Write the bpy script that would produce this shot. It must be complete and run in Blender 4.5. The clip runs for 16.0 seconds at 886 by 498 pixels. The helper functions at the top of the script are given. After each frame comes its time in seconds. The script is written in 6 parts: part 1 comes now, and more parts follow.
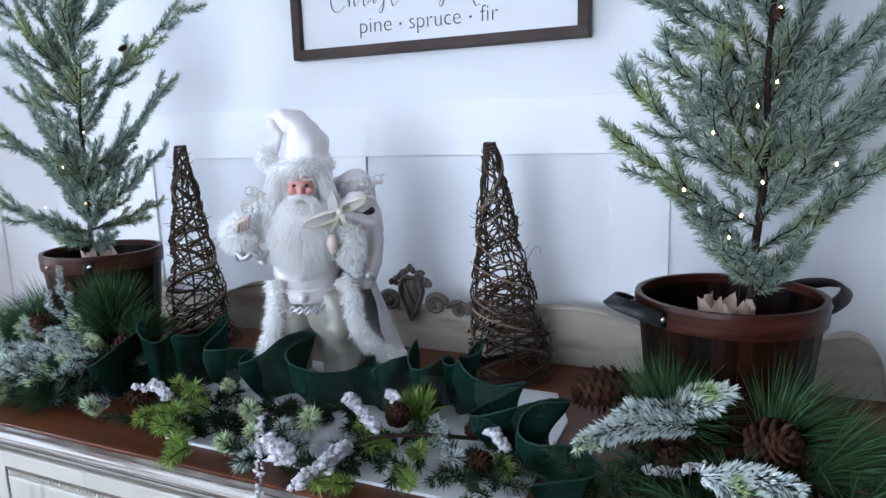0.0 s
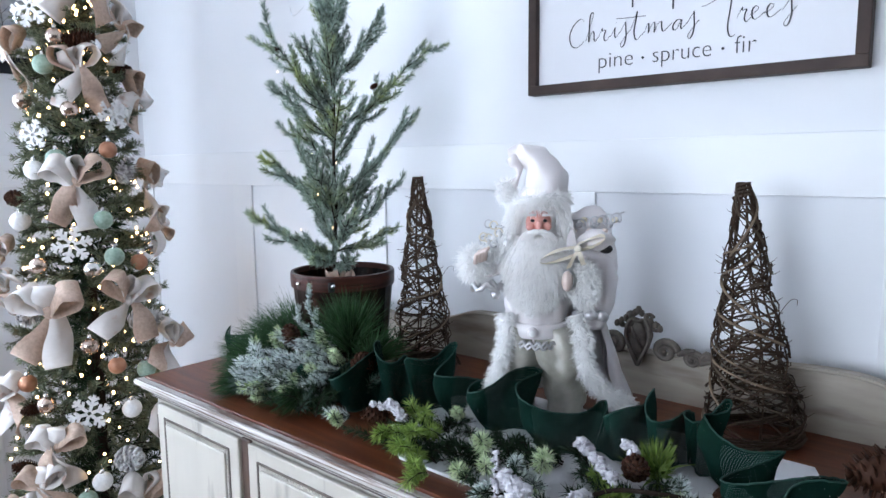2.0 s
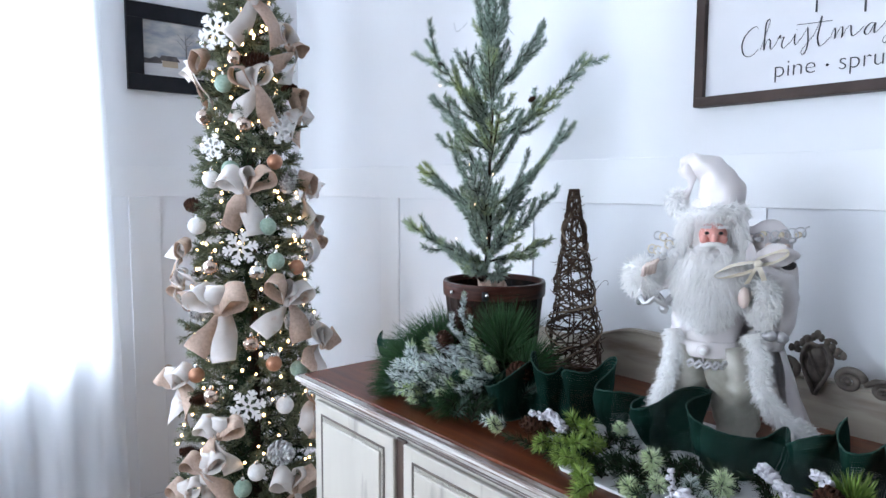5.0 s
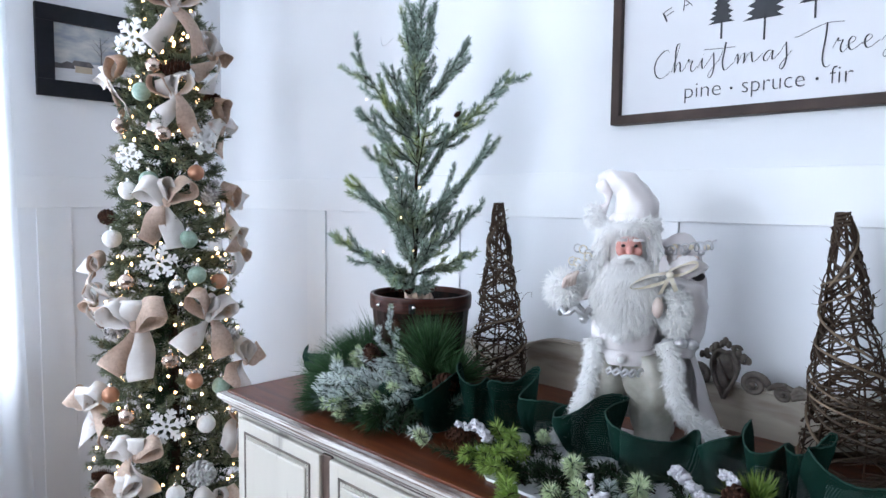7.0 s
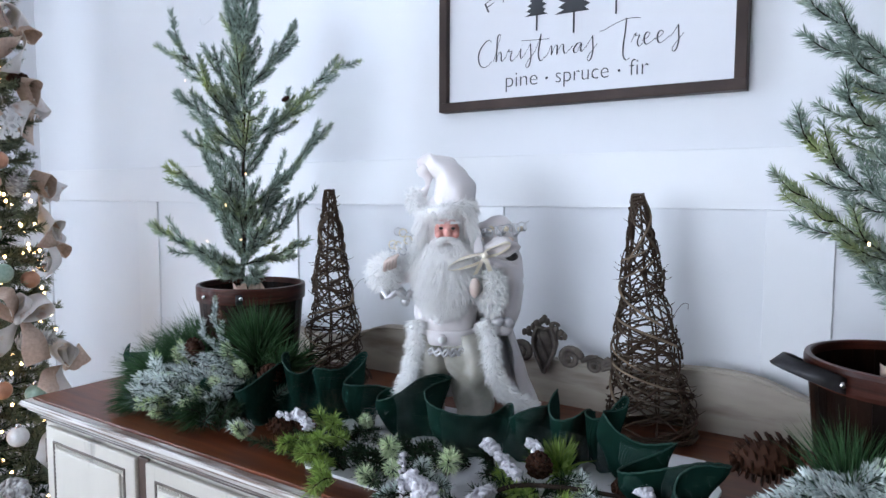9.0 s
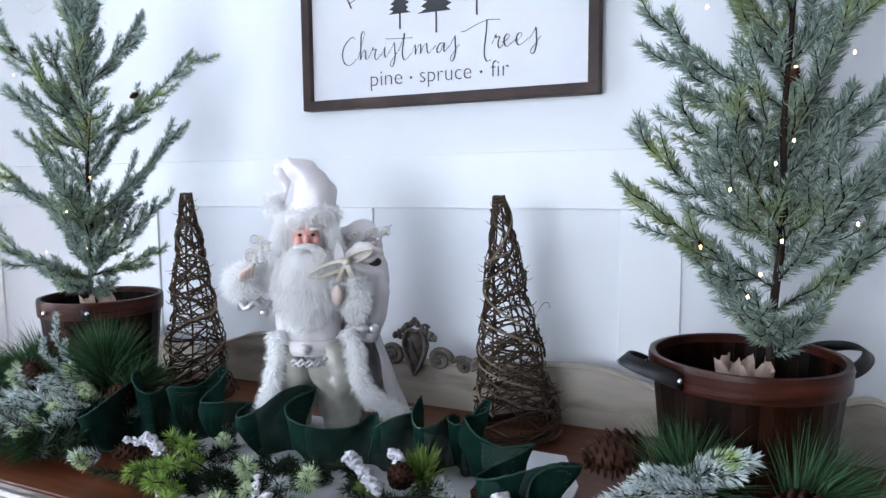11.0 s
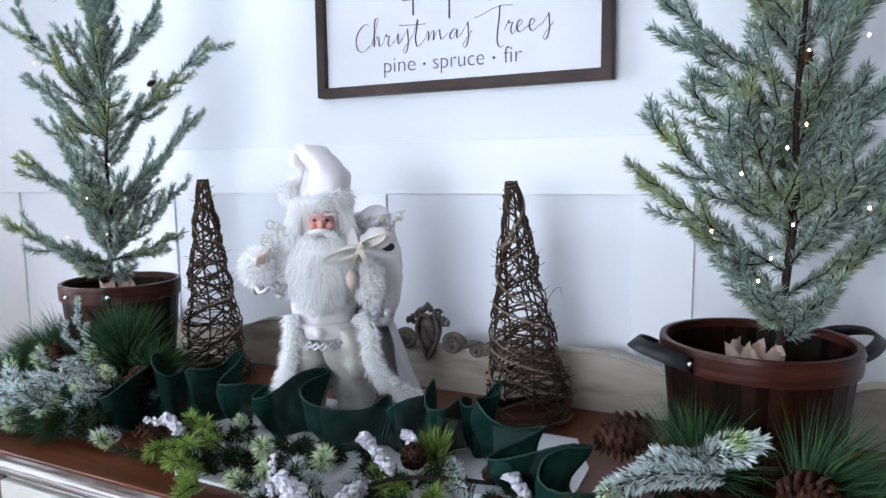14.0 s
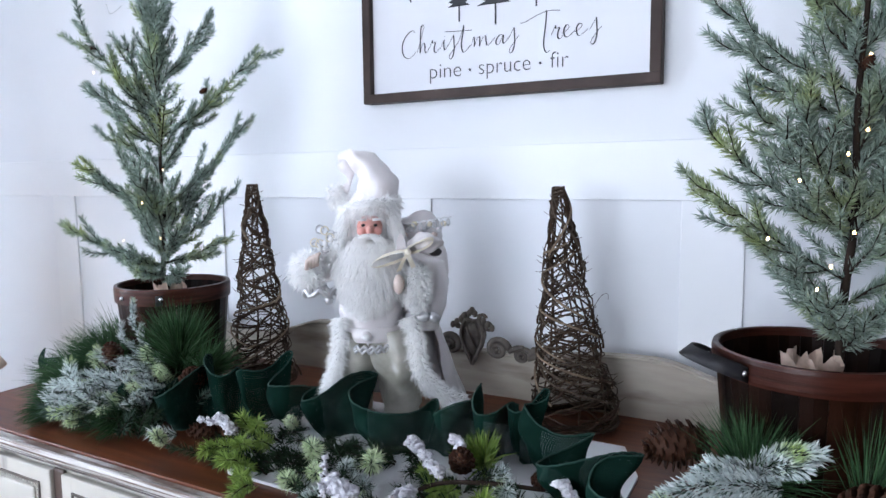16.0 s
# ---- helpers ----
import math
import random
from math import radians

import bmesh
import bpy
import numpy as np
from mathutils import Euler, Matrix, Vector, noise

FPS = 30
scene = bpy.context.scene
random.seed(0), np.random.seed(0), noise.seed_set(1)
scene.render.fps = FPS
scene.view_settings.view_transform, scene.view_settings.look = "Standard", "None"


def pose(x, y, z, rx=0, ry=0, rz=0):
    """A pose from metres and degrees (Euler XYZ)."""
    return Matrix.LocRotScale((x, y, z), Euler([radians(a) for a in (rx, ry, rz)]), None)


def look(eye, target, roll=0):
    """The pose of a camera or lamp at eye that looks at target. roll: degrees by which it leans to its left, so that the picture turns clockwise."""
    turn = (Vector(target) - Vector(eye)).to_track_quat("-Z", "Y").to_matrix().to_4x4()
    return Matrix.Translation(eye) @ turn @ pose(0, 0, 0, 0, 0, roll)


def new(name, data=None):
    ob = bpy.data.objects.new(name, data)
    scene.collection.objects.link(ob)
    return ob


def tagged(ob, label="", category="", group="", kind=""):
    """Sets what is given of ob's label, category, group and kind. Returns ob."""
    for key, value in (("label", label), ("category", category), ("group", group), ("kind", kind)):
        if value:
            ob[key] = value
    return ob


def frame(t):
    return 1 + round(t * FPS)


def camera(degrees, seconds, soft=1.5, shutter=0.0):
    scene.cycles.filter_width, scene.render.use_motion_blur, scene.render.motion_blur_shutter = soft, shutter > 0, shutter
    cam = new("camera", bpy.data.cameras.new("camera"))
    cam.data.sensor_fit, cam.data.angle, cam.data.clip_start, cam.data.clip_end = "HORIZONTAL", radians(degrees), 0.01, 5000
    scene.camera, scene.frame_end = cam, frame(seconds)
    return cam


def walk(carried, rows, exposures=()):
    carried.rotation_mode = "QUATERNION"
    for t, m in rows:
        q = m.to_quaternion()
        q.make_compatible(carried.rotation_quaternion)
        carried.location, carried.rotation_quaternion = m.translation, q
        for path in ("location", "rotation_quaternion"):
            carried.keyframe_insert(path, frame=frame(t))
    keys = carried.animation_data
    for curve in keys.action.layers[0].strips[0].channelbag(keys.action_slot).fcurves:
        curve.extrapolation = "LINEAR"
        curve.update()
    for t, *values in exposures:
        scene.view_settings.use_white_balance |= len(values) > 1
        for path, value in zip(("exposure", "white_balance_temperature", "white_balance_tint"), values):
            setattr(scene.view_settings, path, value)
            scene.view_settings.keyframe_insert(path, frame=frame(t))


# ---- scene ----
cam = camera(67.5, 16.0)
PATH = [
    (0, (-0.027, -0.075, 1.347), (-0.831, 1.722, 0.996), -1.7),
    (0.5, (-0.035, -0.071, 1.355), (-0.985, 1.658, 1.025), -1.0),
    (1, (-0.051, -0.069, 1.352), (-1.136, 1.587, 1.069), -0.8),
    (1.5, (-0.083, -0.09, 1.355), (-1.235, 1.523, 1.09), -0.4),
    (2, (-0.106, -0.105, 1.358), (-1.385, 1.412, 1.106), -0.6),
    (2.5, (-0.114, -0.113, 1.344), (-1.487, 1.327, 1.138), -0.2),
    (3, (-0.134, -0.131, 1.336), (-1.572, 1.246, 1.138), -0.1),
    (3.5, (-0.147, -0.149, 1.332), (-1.649, 1.157, 1.139), -0.0),
    (4, (-0.155, -0.153, 1.331), (-1.695, 1.109, 1.142), 0.2),
    (6.5, (-0.156, -0.181, 1.343), (-1.613, 1.18, 1.187), 0.6),
    (7, (-0.147, -0.166, 1.337), (-1.539, 1.263, 1.19), 0.6),
    (7.5, (-0.138, -0.149, 1.328), (-1.492, 1.316, 1.177), 0.3),
    (8, (-0.122, -0.132, 1.326), (-1.439, 1.361, 1.133), 0.2),
    (8.5, (-0.103, -0.123, 1.323), (-1.319, 1.455, 1.137), 0.2),
    (9, (-0.084, -0.108, 1.32), (-1.172, 1.562, 1.159), 0.2),
    (9.5, (-0.065, -0.089, 1.333), (-1.045, 1.642, 1.126), -0.2),
    (10, (-0.049, -0.074, 1.344), (-0.922, 1.717, 1.169), -0.5),
    (12.5, (-0.047, -0.056, 1.342), (-0.838, 1.768, 1.125), -0.6),
    (13, (-0.049, -0.058, 1.344), (-0.9, 1.741, 1.144), -0.9),
    (13.5, (-0.045, -0.063, 1.337), (-0.903, 1.732, 1.133), -0.7),
    (14, (-0.04, -0.069, 1.339), (-0.889, 1.728, 1.113), -0.6),
    (14.5, (-0.04, -0.074, 1.339), (-0.912, 1.711, 1.111), -0.6),
    (15, (-0.037, -0.076, 1.344), (-0.914, 1.707, 1.111), -0.6),
    (15.5, (-0.045, -0.076, 1.343), (-0.94, 1.699, 1.124), -0.5),
    (16, (-0.056, -0.083, 1.343), (-0.999, 1.668, 1.128), -0.6),
]
EXPOSURE = 0.0
SIDE_WATTS, BACK_WATTS = 80.0, 82.0
walk(cam, [(t, look(eye, aim, roll)) for t, eye, aim, roll in PATH],
     exposures=[(0.0, EXPOSURE - 0.05, 6200, 10), (1.0, EXPOSURE - 0.03, 6280, 10), (2.5, EXPOSURE, 6450, 10), (6.5, EXPOSURE, 6450, 10),
                (8.5, EXPOSURE - 0.11, 6450, 11), (9.5, EXPOSURE - 0.10, 6450, 11), (10.3, EXPOSURE - 0.03, 6450, 11), (12.5, EXPOSURE + 0.08, 6480, 11), (16.0, EXPOSURE + 0.06, 6500, 12)])

# ---- world, sky light and windows ----
world = bpy.data.worlds.new("sky")
scene.world = world
world.use_nodes = True
wn = world.node_tree.nodes
sky = wn.new("ShaderNodeTexSky")
sky.sky_type, sky.sun_disc = "NISHITA", False
sky.sun_elevation, sky.sun_rotation = radians(28), radians(200)
wn["Background"].inputs["Strength"].default_value = 0.12
world.node_tree.links.new(sky.outputs[0], wn["Background"].inputs["Color"])


def window_light(name, m, wide, high, watts, colour):
    lamp = bpy.data.lights.new(name, "AREA")
    lamp.shape, lamp.size, lamp.size_y = "RECTANGLE", wide, high
    lamp.energy, lamp.color = watts, colour
    ob = new(name, lamp)
    ob.matrix_world = m
    return ob


# daylight through the sheer-curtained window and through the window behind the camera
window_light("window_daylight", pose(-2.95, -0.345, 1.43, 0, -90, 0), 1.4, 1.3, SIDE_WATTS, (0.75, 0.845, 1.0))
window_light("window_daylight_back", pose(-1.25, -3.30, 1.45, 90, 0, 0), 2.2, 1.6, BACK_WATTS, (0.73, 0.835, 1.0))


# ---- materials ----
def mat(name, c1, c2=None, rough=0.6, metal=0.0, scale=20.0, stretch=(1, 1, 1), detail=4.0, bump=0.0, bump_scale=None,
        island=0.0, c3=None, patch=1.5, patch_at=(0.55, 0.7), sheen=0.0, through_light=0.0, coat=0.0, spec=0.5, piece=0.0):
    """c1 to c2 by fine noise, or piece by piece with island=1; c3 comes in as larger worn patches."""
    m = bpy.data.materials.new(name)
    m.use_nodes = True
    nt = m.node_tree
    n, ln = nt.nodes, nt.links
    bsdf = n["Principled BSDF"]
    bsdf.inputs["Roughness"].default_value = rough
    bsdf.inputs["Metallic"].default_value = metal
    bsdf.inputs["Sheen Weight"].default_value = sheen
    bsdf.inputs["Coat Weight"].default_value = coat
    bsdf.inputs["Specular IOR Level"].default_value = spec
    co = n.new("ShaderNodeTexCoord")
    mp = n.new("ShaderNodeMapping")
    mp.inputs["Scale"].default_value = stretch
    ln.new(co.outputs["Object"], mp.inputs["Vector"])
    c2 = c2 or c1
    tex = n.new("ShaderNodeTexNoise")
    tex.inputs["Scale"].default_value, tex.inputs["Detail"].default_value = scale, detail
    ln.new(mp.outputs[0], tex.inputs["Vector"])
    mix = n.new("ShaderNodeMix")
    mix.data_type = "RGBA"
    mix.inputs[6].default_value, mix.inputs[7].default_value = (*c1, 1), (*c2, 1)
    if island or piece:
        geo = n.new("ShaderNodeNewGeometry" if island else "ShaderNodeObjectInfo")
        add = n.new("ShaderNodeMix")
        add.inputs[0].default_value = island or piece
        ln.new(tex.outputs["Fac"], add.inputs[2])
        ln.new(geo.outputs["Random Per Island" if island else "Random"], add.inputs[3])
        ln.new(add.outputs[0], mix.inputs[0])
    else:
        ramp = n.new("ShaderNodeMapRange")
        ramp.inputs[1].default_value, ramp.inputs[2].default_value = 0.3, 0.7
        ln.new(tex.outputs["Fac"], ramp.inputs[0])
        ln.new(ramp.outputs[0], mix.inputs[0])
    out = mix.outputs[2]
    if c3:
        big = n.new("ShaderNodeTexNoise")
        big.inputs["Scale"].default_value, big.inputs["Detail"].default_value = patch, 6.0
        ln.new(mp.outputs[0], big.inputs["Vector"])
        ramp2 = n.new("ShaderNodeMapRange")
        ramp2.inputs[1].default_value, ramp2.inputs[2].default_value = patch_at
        ln.new(big.outputs["Fac"], ramp2.inputs[0])
        mix2 = n.new("ShaderNodeMix")
        mix2.data_type = "RGBA"
        mix2.inputs[7].default_value = (*c3, 1)
        ln.new(ramp2.outputs[0], mix2.inputs[0])
        ln.new(out, mix2.inputs[6])
        out = mix2.outputs[2]
    ln.new(out, bsdf.inputs["Base Color"])
    if bump:
        bt = n.new("ShaderNodeTexNoise")
        bt.inputs["Scale"].default_value, bt.inputs["Detail"].default_value = bump_scale or scale * 3, 3.0
        ln.new(mp.outputs[0], bt.inputs["Vector"])
        bp = n.new("ShaderNodeBump")
        bp.inputs["Strength"].default_value, bp.inputs["Distance"].default_value = bump, 0.003
        ln.new(bt.outputs["Fac"], bp.inputs["Height"])
        ln.new(bp.outputs[0], bsdf.inputs["Normal"])
    if through_light:
        tr = n.new("ShaderNodeBsdfTranslucent")
        ln.new(out, tr.inputs["Color"])
        ms = n.new("ShaderNodeMixShader")
        ms.inputs[0].default_value = through_light
        ln.new(bsdf.outputs[0], ms.inputs[1])
        ln.new(tr.outputs[0], ms.inputs[2])
        ln.new(ms.outputs[0], n["Material Output"].inputs["Surface"])
    return m


def woven(name, c1, c2, threads, hole, rough=0.85):
    """Open-weave cloth: threads run along u and v (metres), with gaps between them."""
    m = mat(name, c1, c2, rough, scale=14, bump=0.35, bump_scale=700, spec=0.08)
    nt = m.node_tree
    n, ln = nt.nodes, nt.links
    uv = n.new("ShaderNodeUVMap")
    sep = n.new("ShaderNodeSeparateXYZ")
    ln.new(uv.outputs[0], sep.inputs[0])
    tex = n.new("ShaderNodeTexNoise")
    tex.inputs["Scale"].default_value = 40
    ln.new(uv.outputs[0], tex.inputs["Vector"])
    gaps = []
    for k in (0, 1):
        mul = n.new("ShaderNodeMath")
        mul.operation = "MULTIPLY_ADD"
        ln.new(sep.outputs[k], mul.inputs[0])
        mul.inputs[1].default_value = threads
        ln.new(tex.outputs["Fac"], mul.inputs[2])
        fr = n.new("ShaderNodeMath")
        fr.operation = "FRACT"
        ln.new(mul.outputs[0], fr.inputs[0])
        lt = n.new("ShaderNodeMath")
        lt.operation = "LESS_THAN"
        ln.new(fr.outputs[0], lt.inputs[0])
        lt.inputs[1].default_value = hole
        gaps.append(lt)
    both = n.new("ShaderNodeMath")
    both.operation = "MULTIPLY"
    ln.new(gaps[0].outputs[0], both.inputs[0])
    ln.new(gaps[1].outputs[0], both.inputs[1])
    clear = n.new("ShaderNodeBsdfTransparent")
    ms = n.new("ShaderNodeMixShader")
    ln.new(both.outputs[0], ms.inputs[0])
    ln.new(n["Principled BSDF"].outputs[0], ms.inputs[1])
    ln.new(clear.outputs[0], ms.inputs[2])
    ln.new(ms.outputs[0], n["Material Output"].inputs["Surface"])
    return m


def sheer(name, colour, clear):
    m = bpy.data.materials.new(name)
    m.use_nodes = True
    n, ln = m.node_tree.nodes, m.node_tree.links
    n.remove(n["Principled BSDF"])
    tr, df, cl = (n.new("ShaderNodeBsdf" + k) for k in ("Translucent", "Diffuse", "Transparent"))
    tr.inputs[0].default_value = df.inputs[0].default_value = (*colour, 1)
    a, b = n.new("ShaderNodeMixShader"), n.new("ShaderNodeMixShader")
    a.inputs[0].default_value, b.inputs[0].default_value = 0.35, clear
    ln.new(tr.outputs[0], a.inputs[1]), ln.new(df.outputs[0], a.inputs[2])
    ln.new(a.outputs[0], b.inputs[1]), ln.new(cl.outputs[0], b.inputs[2])
    ln.new(b.outputs[0], n["Material Output"].inputs["Surface"])
    return m


def glow(name, colour, strength):
    m = bpy.data.materials.new(name)
    m.use_nodes = True
    b = m.node_tree.nodes["Principled BSDF"]
    b.inputs["Base Color"].default_value = (*colour, 1)
    b.inputs["Emission Color"].default_value = (*colour, 1)
    b.inputs["Emission Strength"].default_value = strength
    return m


def glass(name):
    m = bpy.data.materials.new(name)
    m.use_nodes = True
    b = m.node_tree.nodes["Principled BSDF"]
    b.inputs["Transmission Weight"].default_value, b.inputs["Roughness"].default_value = 1.0, 0.02
    return m


M_WALL = mat("wall_paint", (0.72, 0.74, 0.77), (0.75, 0.765, 0.79), 0.55, scale=3, bump=0.05, bump_scale=160)
M_TRIM = mat("trim_paint", (0.74, 0.755, 0.78), (0.77, 0.785, 0.80), 0.4, scale=4, bump=0.04, bump_scale=60)
# assumed dark tone for the unseen walls, keeps bounced light low
M_FAR = mat("unseen_wall_dark", (0.12, 0.115, 0.11), (0.14, 0.135, 0.13), 0.6, scale=3, bump=0.05, bump_scale=160)
M_CEIL = mat("ceiling_paint", (0.80, 0.80, 0.80), (0.83, 0.83, 0.83), 0.8, scale=5, bump=0.1, bump_scale=90)
M_FLOOR = mat("floor_wood", (0.16, 0.09, 0.05), (0.26, 0.15, 0.08), 0.45, scale=6, stretch=(1, 12, 1), bump=0.05)
M_TOP = mat("stained_top", (0.075, 0.019, 0.007), (0.150, 0.042, 0.014), 0.38, scale=5, stretch=(1.2, 16, 4), bump=0.06,
            bump_scale=40, c3=(0.050, 0.013, 0.006), patch=2.2, patch_at=(0.5, 0.75), coat=0.08, spec=0.35)
M_CREAM = mat("distressed_cream_paint", (0.46, 0.435, 0.385), (0.54, 0.515, 0.455), 0.55, scale=9, bump=0.12, bump_scale=50,
              c3=(0.25, 0.225, 0.20), patch=15, patch_at=(0.60, 0.72), stretch=(1, 1, 0.22))
M_EDGE = mat("worn_moulding_paint", (0.56, 0.54, 0.51), (0.42, 0.395, 0.37), 0.6, scale=7, stretch=(0.6, 0.6, 30), bump=0.1,
             bump_scale=30, c3=(0.17, 0.115, 0.09), patch=7, patch_at=(0.49, 0.57))
M_GLAZE = mat("dark_glaze", (0.10, 0.085, 0.075), (0.17, 0.14, 0.12), 0.5, scale=30, bump=0.1)
M_POST = mat("bare_brown_wood", (0.055, 0.036, 0.028), (0.10, 0.065, 0.050), 0.45, scale=8, stretch=(10, 10, 1), bump=0.05)
M_GALLERY = mat("aged_cream_wood", (0.34, 0.30, 0.25), (0.44, 0.395, 0.33), 0.55, scale=8, stretch=(1, 1, 5), bump=0.1,
                bump_scale=35, c3=(0.22, 0.18, 0.14), patch=5, patch_at=(0.56, 0.72))
M_CARVED = mat("carved_grey_wood", (0.060, 0.049, 0.041), (0.16, 0.135, 0.112), 0.6, scale=45, bump=0.2, bump_scale=120)
M_STAVE = mat("dark_basket_wood", (0.0008, 0.0004, 0.0003), (0.024, 0.0075, 0.0034), 0.42, piece=0.85, scale=10, stretch=(6, 6, 1), bump=0.12, spec=0.10,
              bump_scale=40, c3=(0.005, 0.002, 0.001), patch=7, patch_at=(0.5, 0.7))
M_RIM = mat("red_brown_rim_wood", (0.020, 0.0055, 0.0034), (0.070, 0.0190, 0.0115), 0.32, scale=9, stretch=(1, 1, 14), bump=0.12, spec=0.2)
M_LEATHER = mat("black_leather", (0.010, 0.010, 0.012), (0.024, 0.024, 0.028), 0.48, scale=60, bump=0.15, spec=0.3)
M_STEEL = mat("polished_steel", (0.75, 0.76, 0.78), rough=0.18, metal=1.0)
M_BARK = mat("dark_bark", (0.014, 0.009, 0.007), (0.040, 0.027, 0.021), 0.8, scale=60, stretch=(1, 1, 0.3), bump=0.5, spec=0.15)
M_NEEDLE = mat("blue_green_needles", (0.070, 0.125, 0.092), (0.58, 0.69, 0.61), 0.6, scale=26, island=0.55,
               c3=(0.40, 0.47, 0.20), patch=9, patch_at=(0.52, 0.68), through_light=0.45, spec=0.15)
M_LONG = mat("long_pine_needles", (0.008, 0.028, 0.012), (0.070, 0.155, 0.066), 0.45, scale=20, island=0.6, through_light=0.1, spec=0.15)
M_FROST = mat("frosted_needles", (0.46, 0.56, 0.54), (0.92, 0.95, 0.95), 0.8, scale=60, island=0.6,
              c3=(0.42, 0.56, 0.20), patch=16, patch_at=(0.54, 0.66), through_light=0.12)
M_MINT = mat("pale_green_needles", (0.42, 0.58, 0.26), (0.92, 0.96, 0.76), 0.75, scale=60, island=0.6, through_light=0.15)
M_LIME = mat("yellow_green_needles", (0.10, 0.19, 0.03), (0.34, 0.47, 0.11), 0.5, scale=40, island=0.6, through_light=0.2)
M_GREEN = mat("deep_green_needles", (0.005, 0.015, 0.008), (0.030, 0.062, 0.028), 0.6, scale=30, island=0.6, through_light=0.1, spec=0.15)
M_SNOW = mat("flocking_snow", (0.40, 0.39, 0.43), (0.70, 0.69, 0.73), 0.9, scale=90, bump=0.6, bump_scale=260)
M_TWIG = mat("grapevine_twigs", (0.014, 0.009, 0.006), (0.085, 0.052, 0.034), 0.75, scale=18, island=0.6, bump=0.3, bump_scale=200, spec=0.15)
M_CONE = mat("pinecone_scales", (0.016, 0.006, 0.0035), (0.095, 0.040, 0.023), 0.6, scale=50, island=0.5, bump=0.2, spec=0.15)
M_RIBBON = woven("dark_green_burlap", (0.0022, 0.015, 0.0105), (0.0055, 0.029, 0.0210), 290, 0.24)
M_SEAM = mat("green_ribbon_seam", (0.0045, 0.034, 0.024), (0.010, 0.056, 0.041), 0.8, scale=200, bump=0.5, bump_scale=500)
M_JUTE = mat("tan_burlap", (0.56, 0.42, 0.33), (0.72, 0.56, 0.46), 0.85, scale=120, bump=0.3, bump_scale=500, through_light=0.2)
M_SATIN = mat("cream_ribbon", (0.80, 0.76, 0.73), (0.90, 0.87, 0.85), 0.45, scale=30, bump=0.1, c3=(0.72, 0.56, 0.48), patch=24, patch_at=(0.60, 0.68), through_light=0.25)
M_PAPER = mat("white_veined_board", (0.66, 0.67, 0.69), (0.74, 0.75, 0.77), 0.35, scale=5, c3=(0.48, 0.48, 0.50), patch=4,
              patch_at=(0.60, 0.64))
M_CURTAIN = sheer("sheer_white_cloth", (0.90, 0.93, 0.96), 0.30)
M_BULB = glow("warm_bulb", (1.0, 0.60, 0.28), 11.0)
M_GLASS = glass("window_glass")


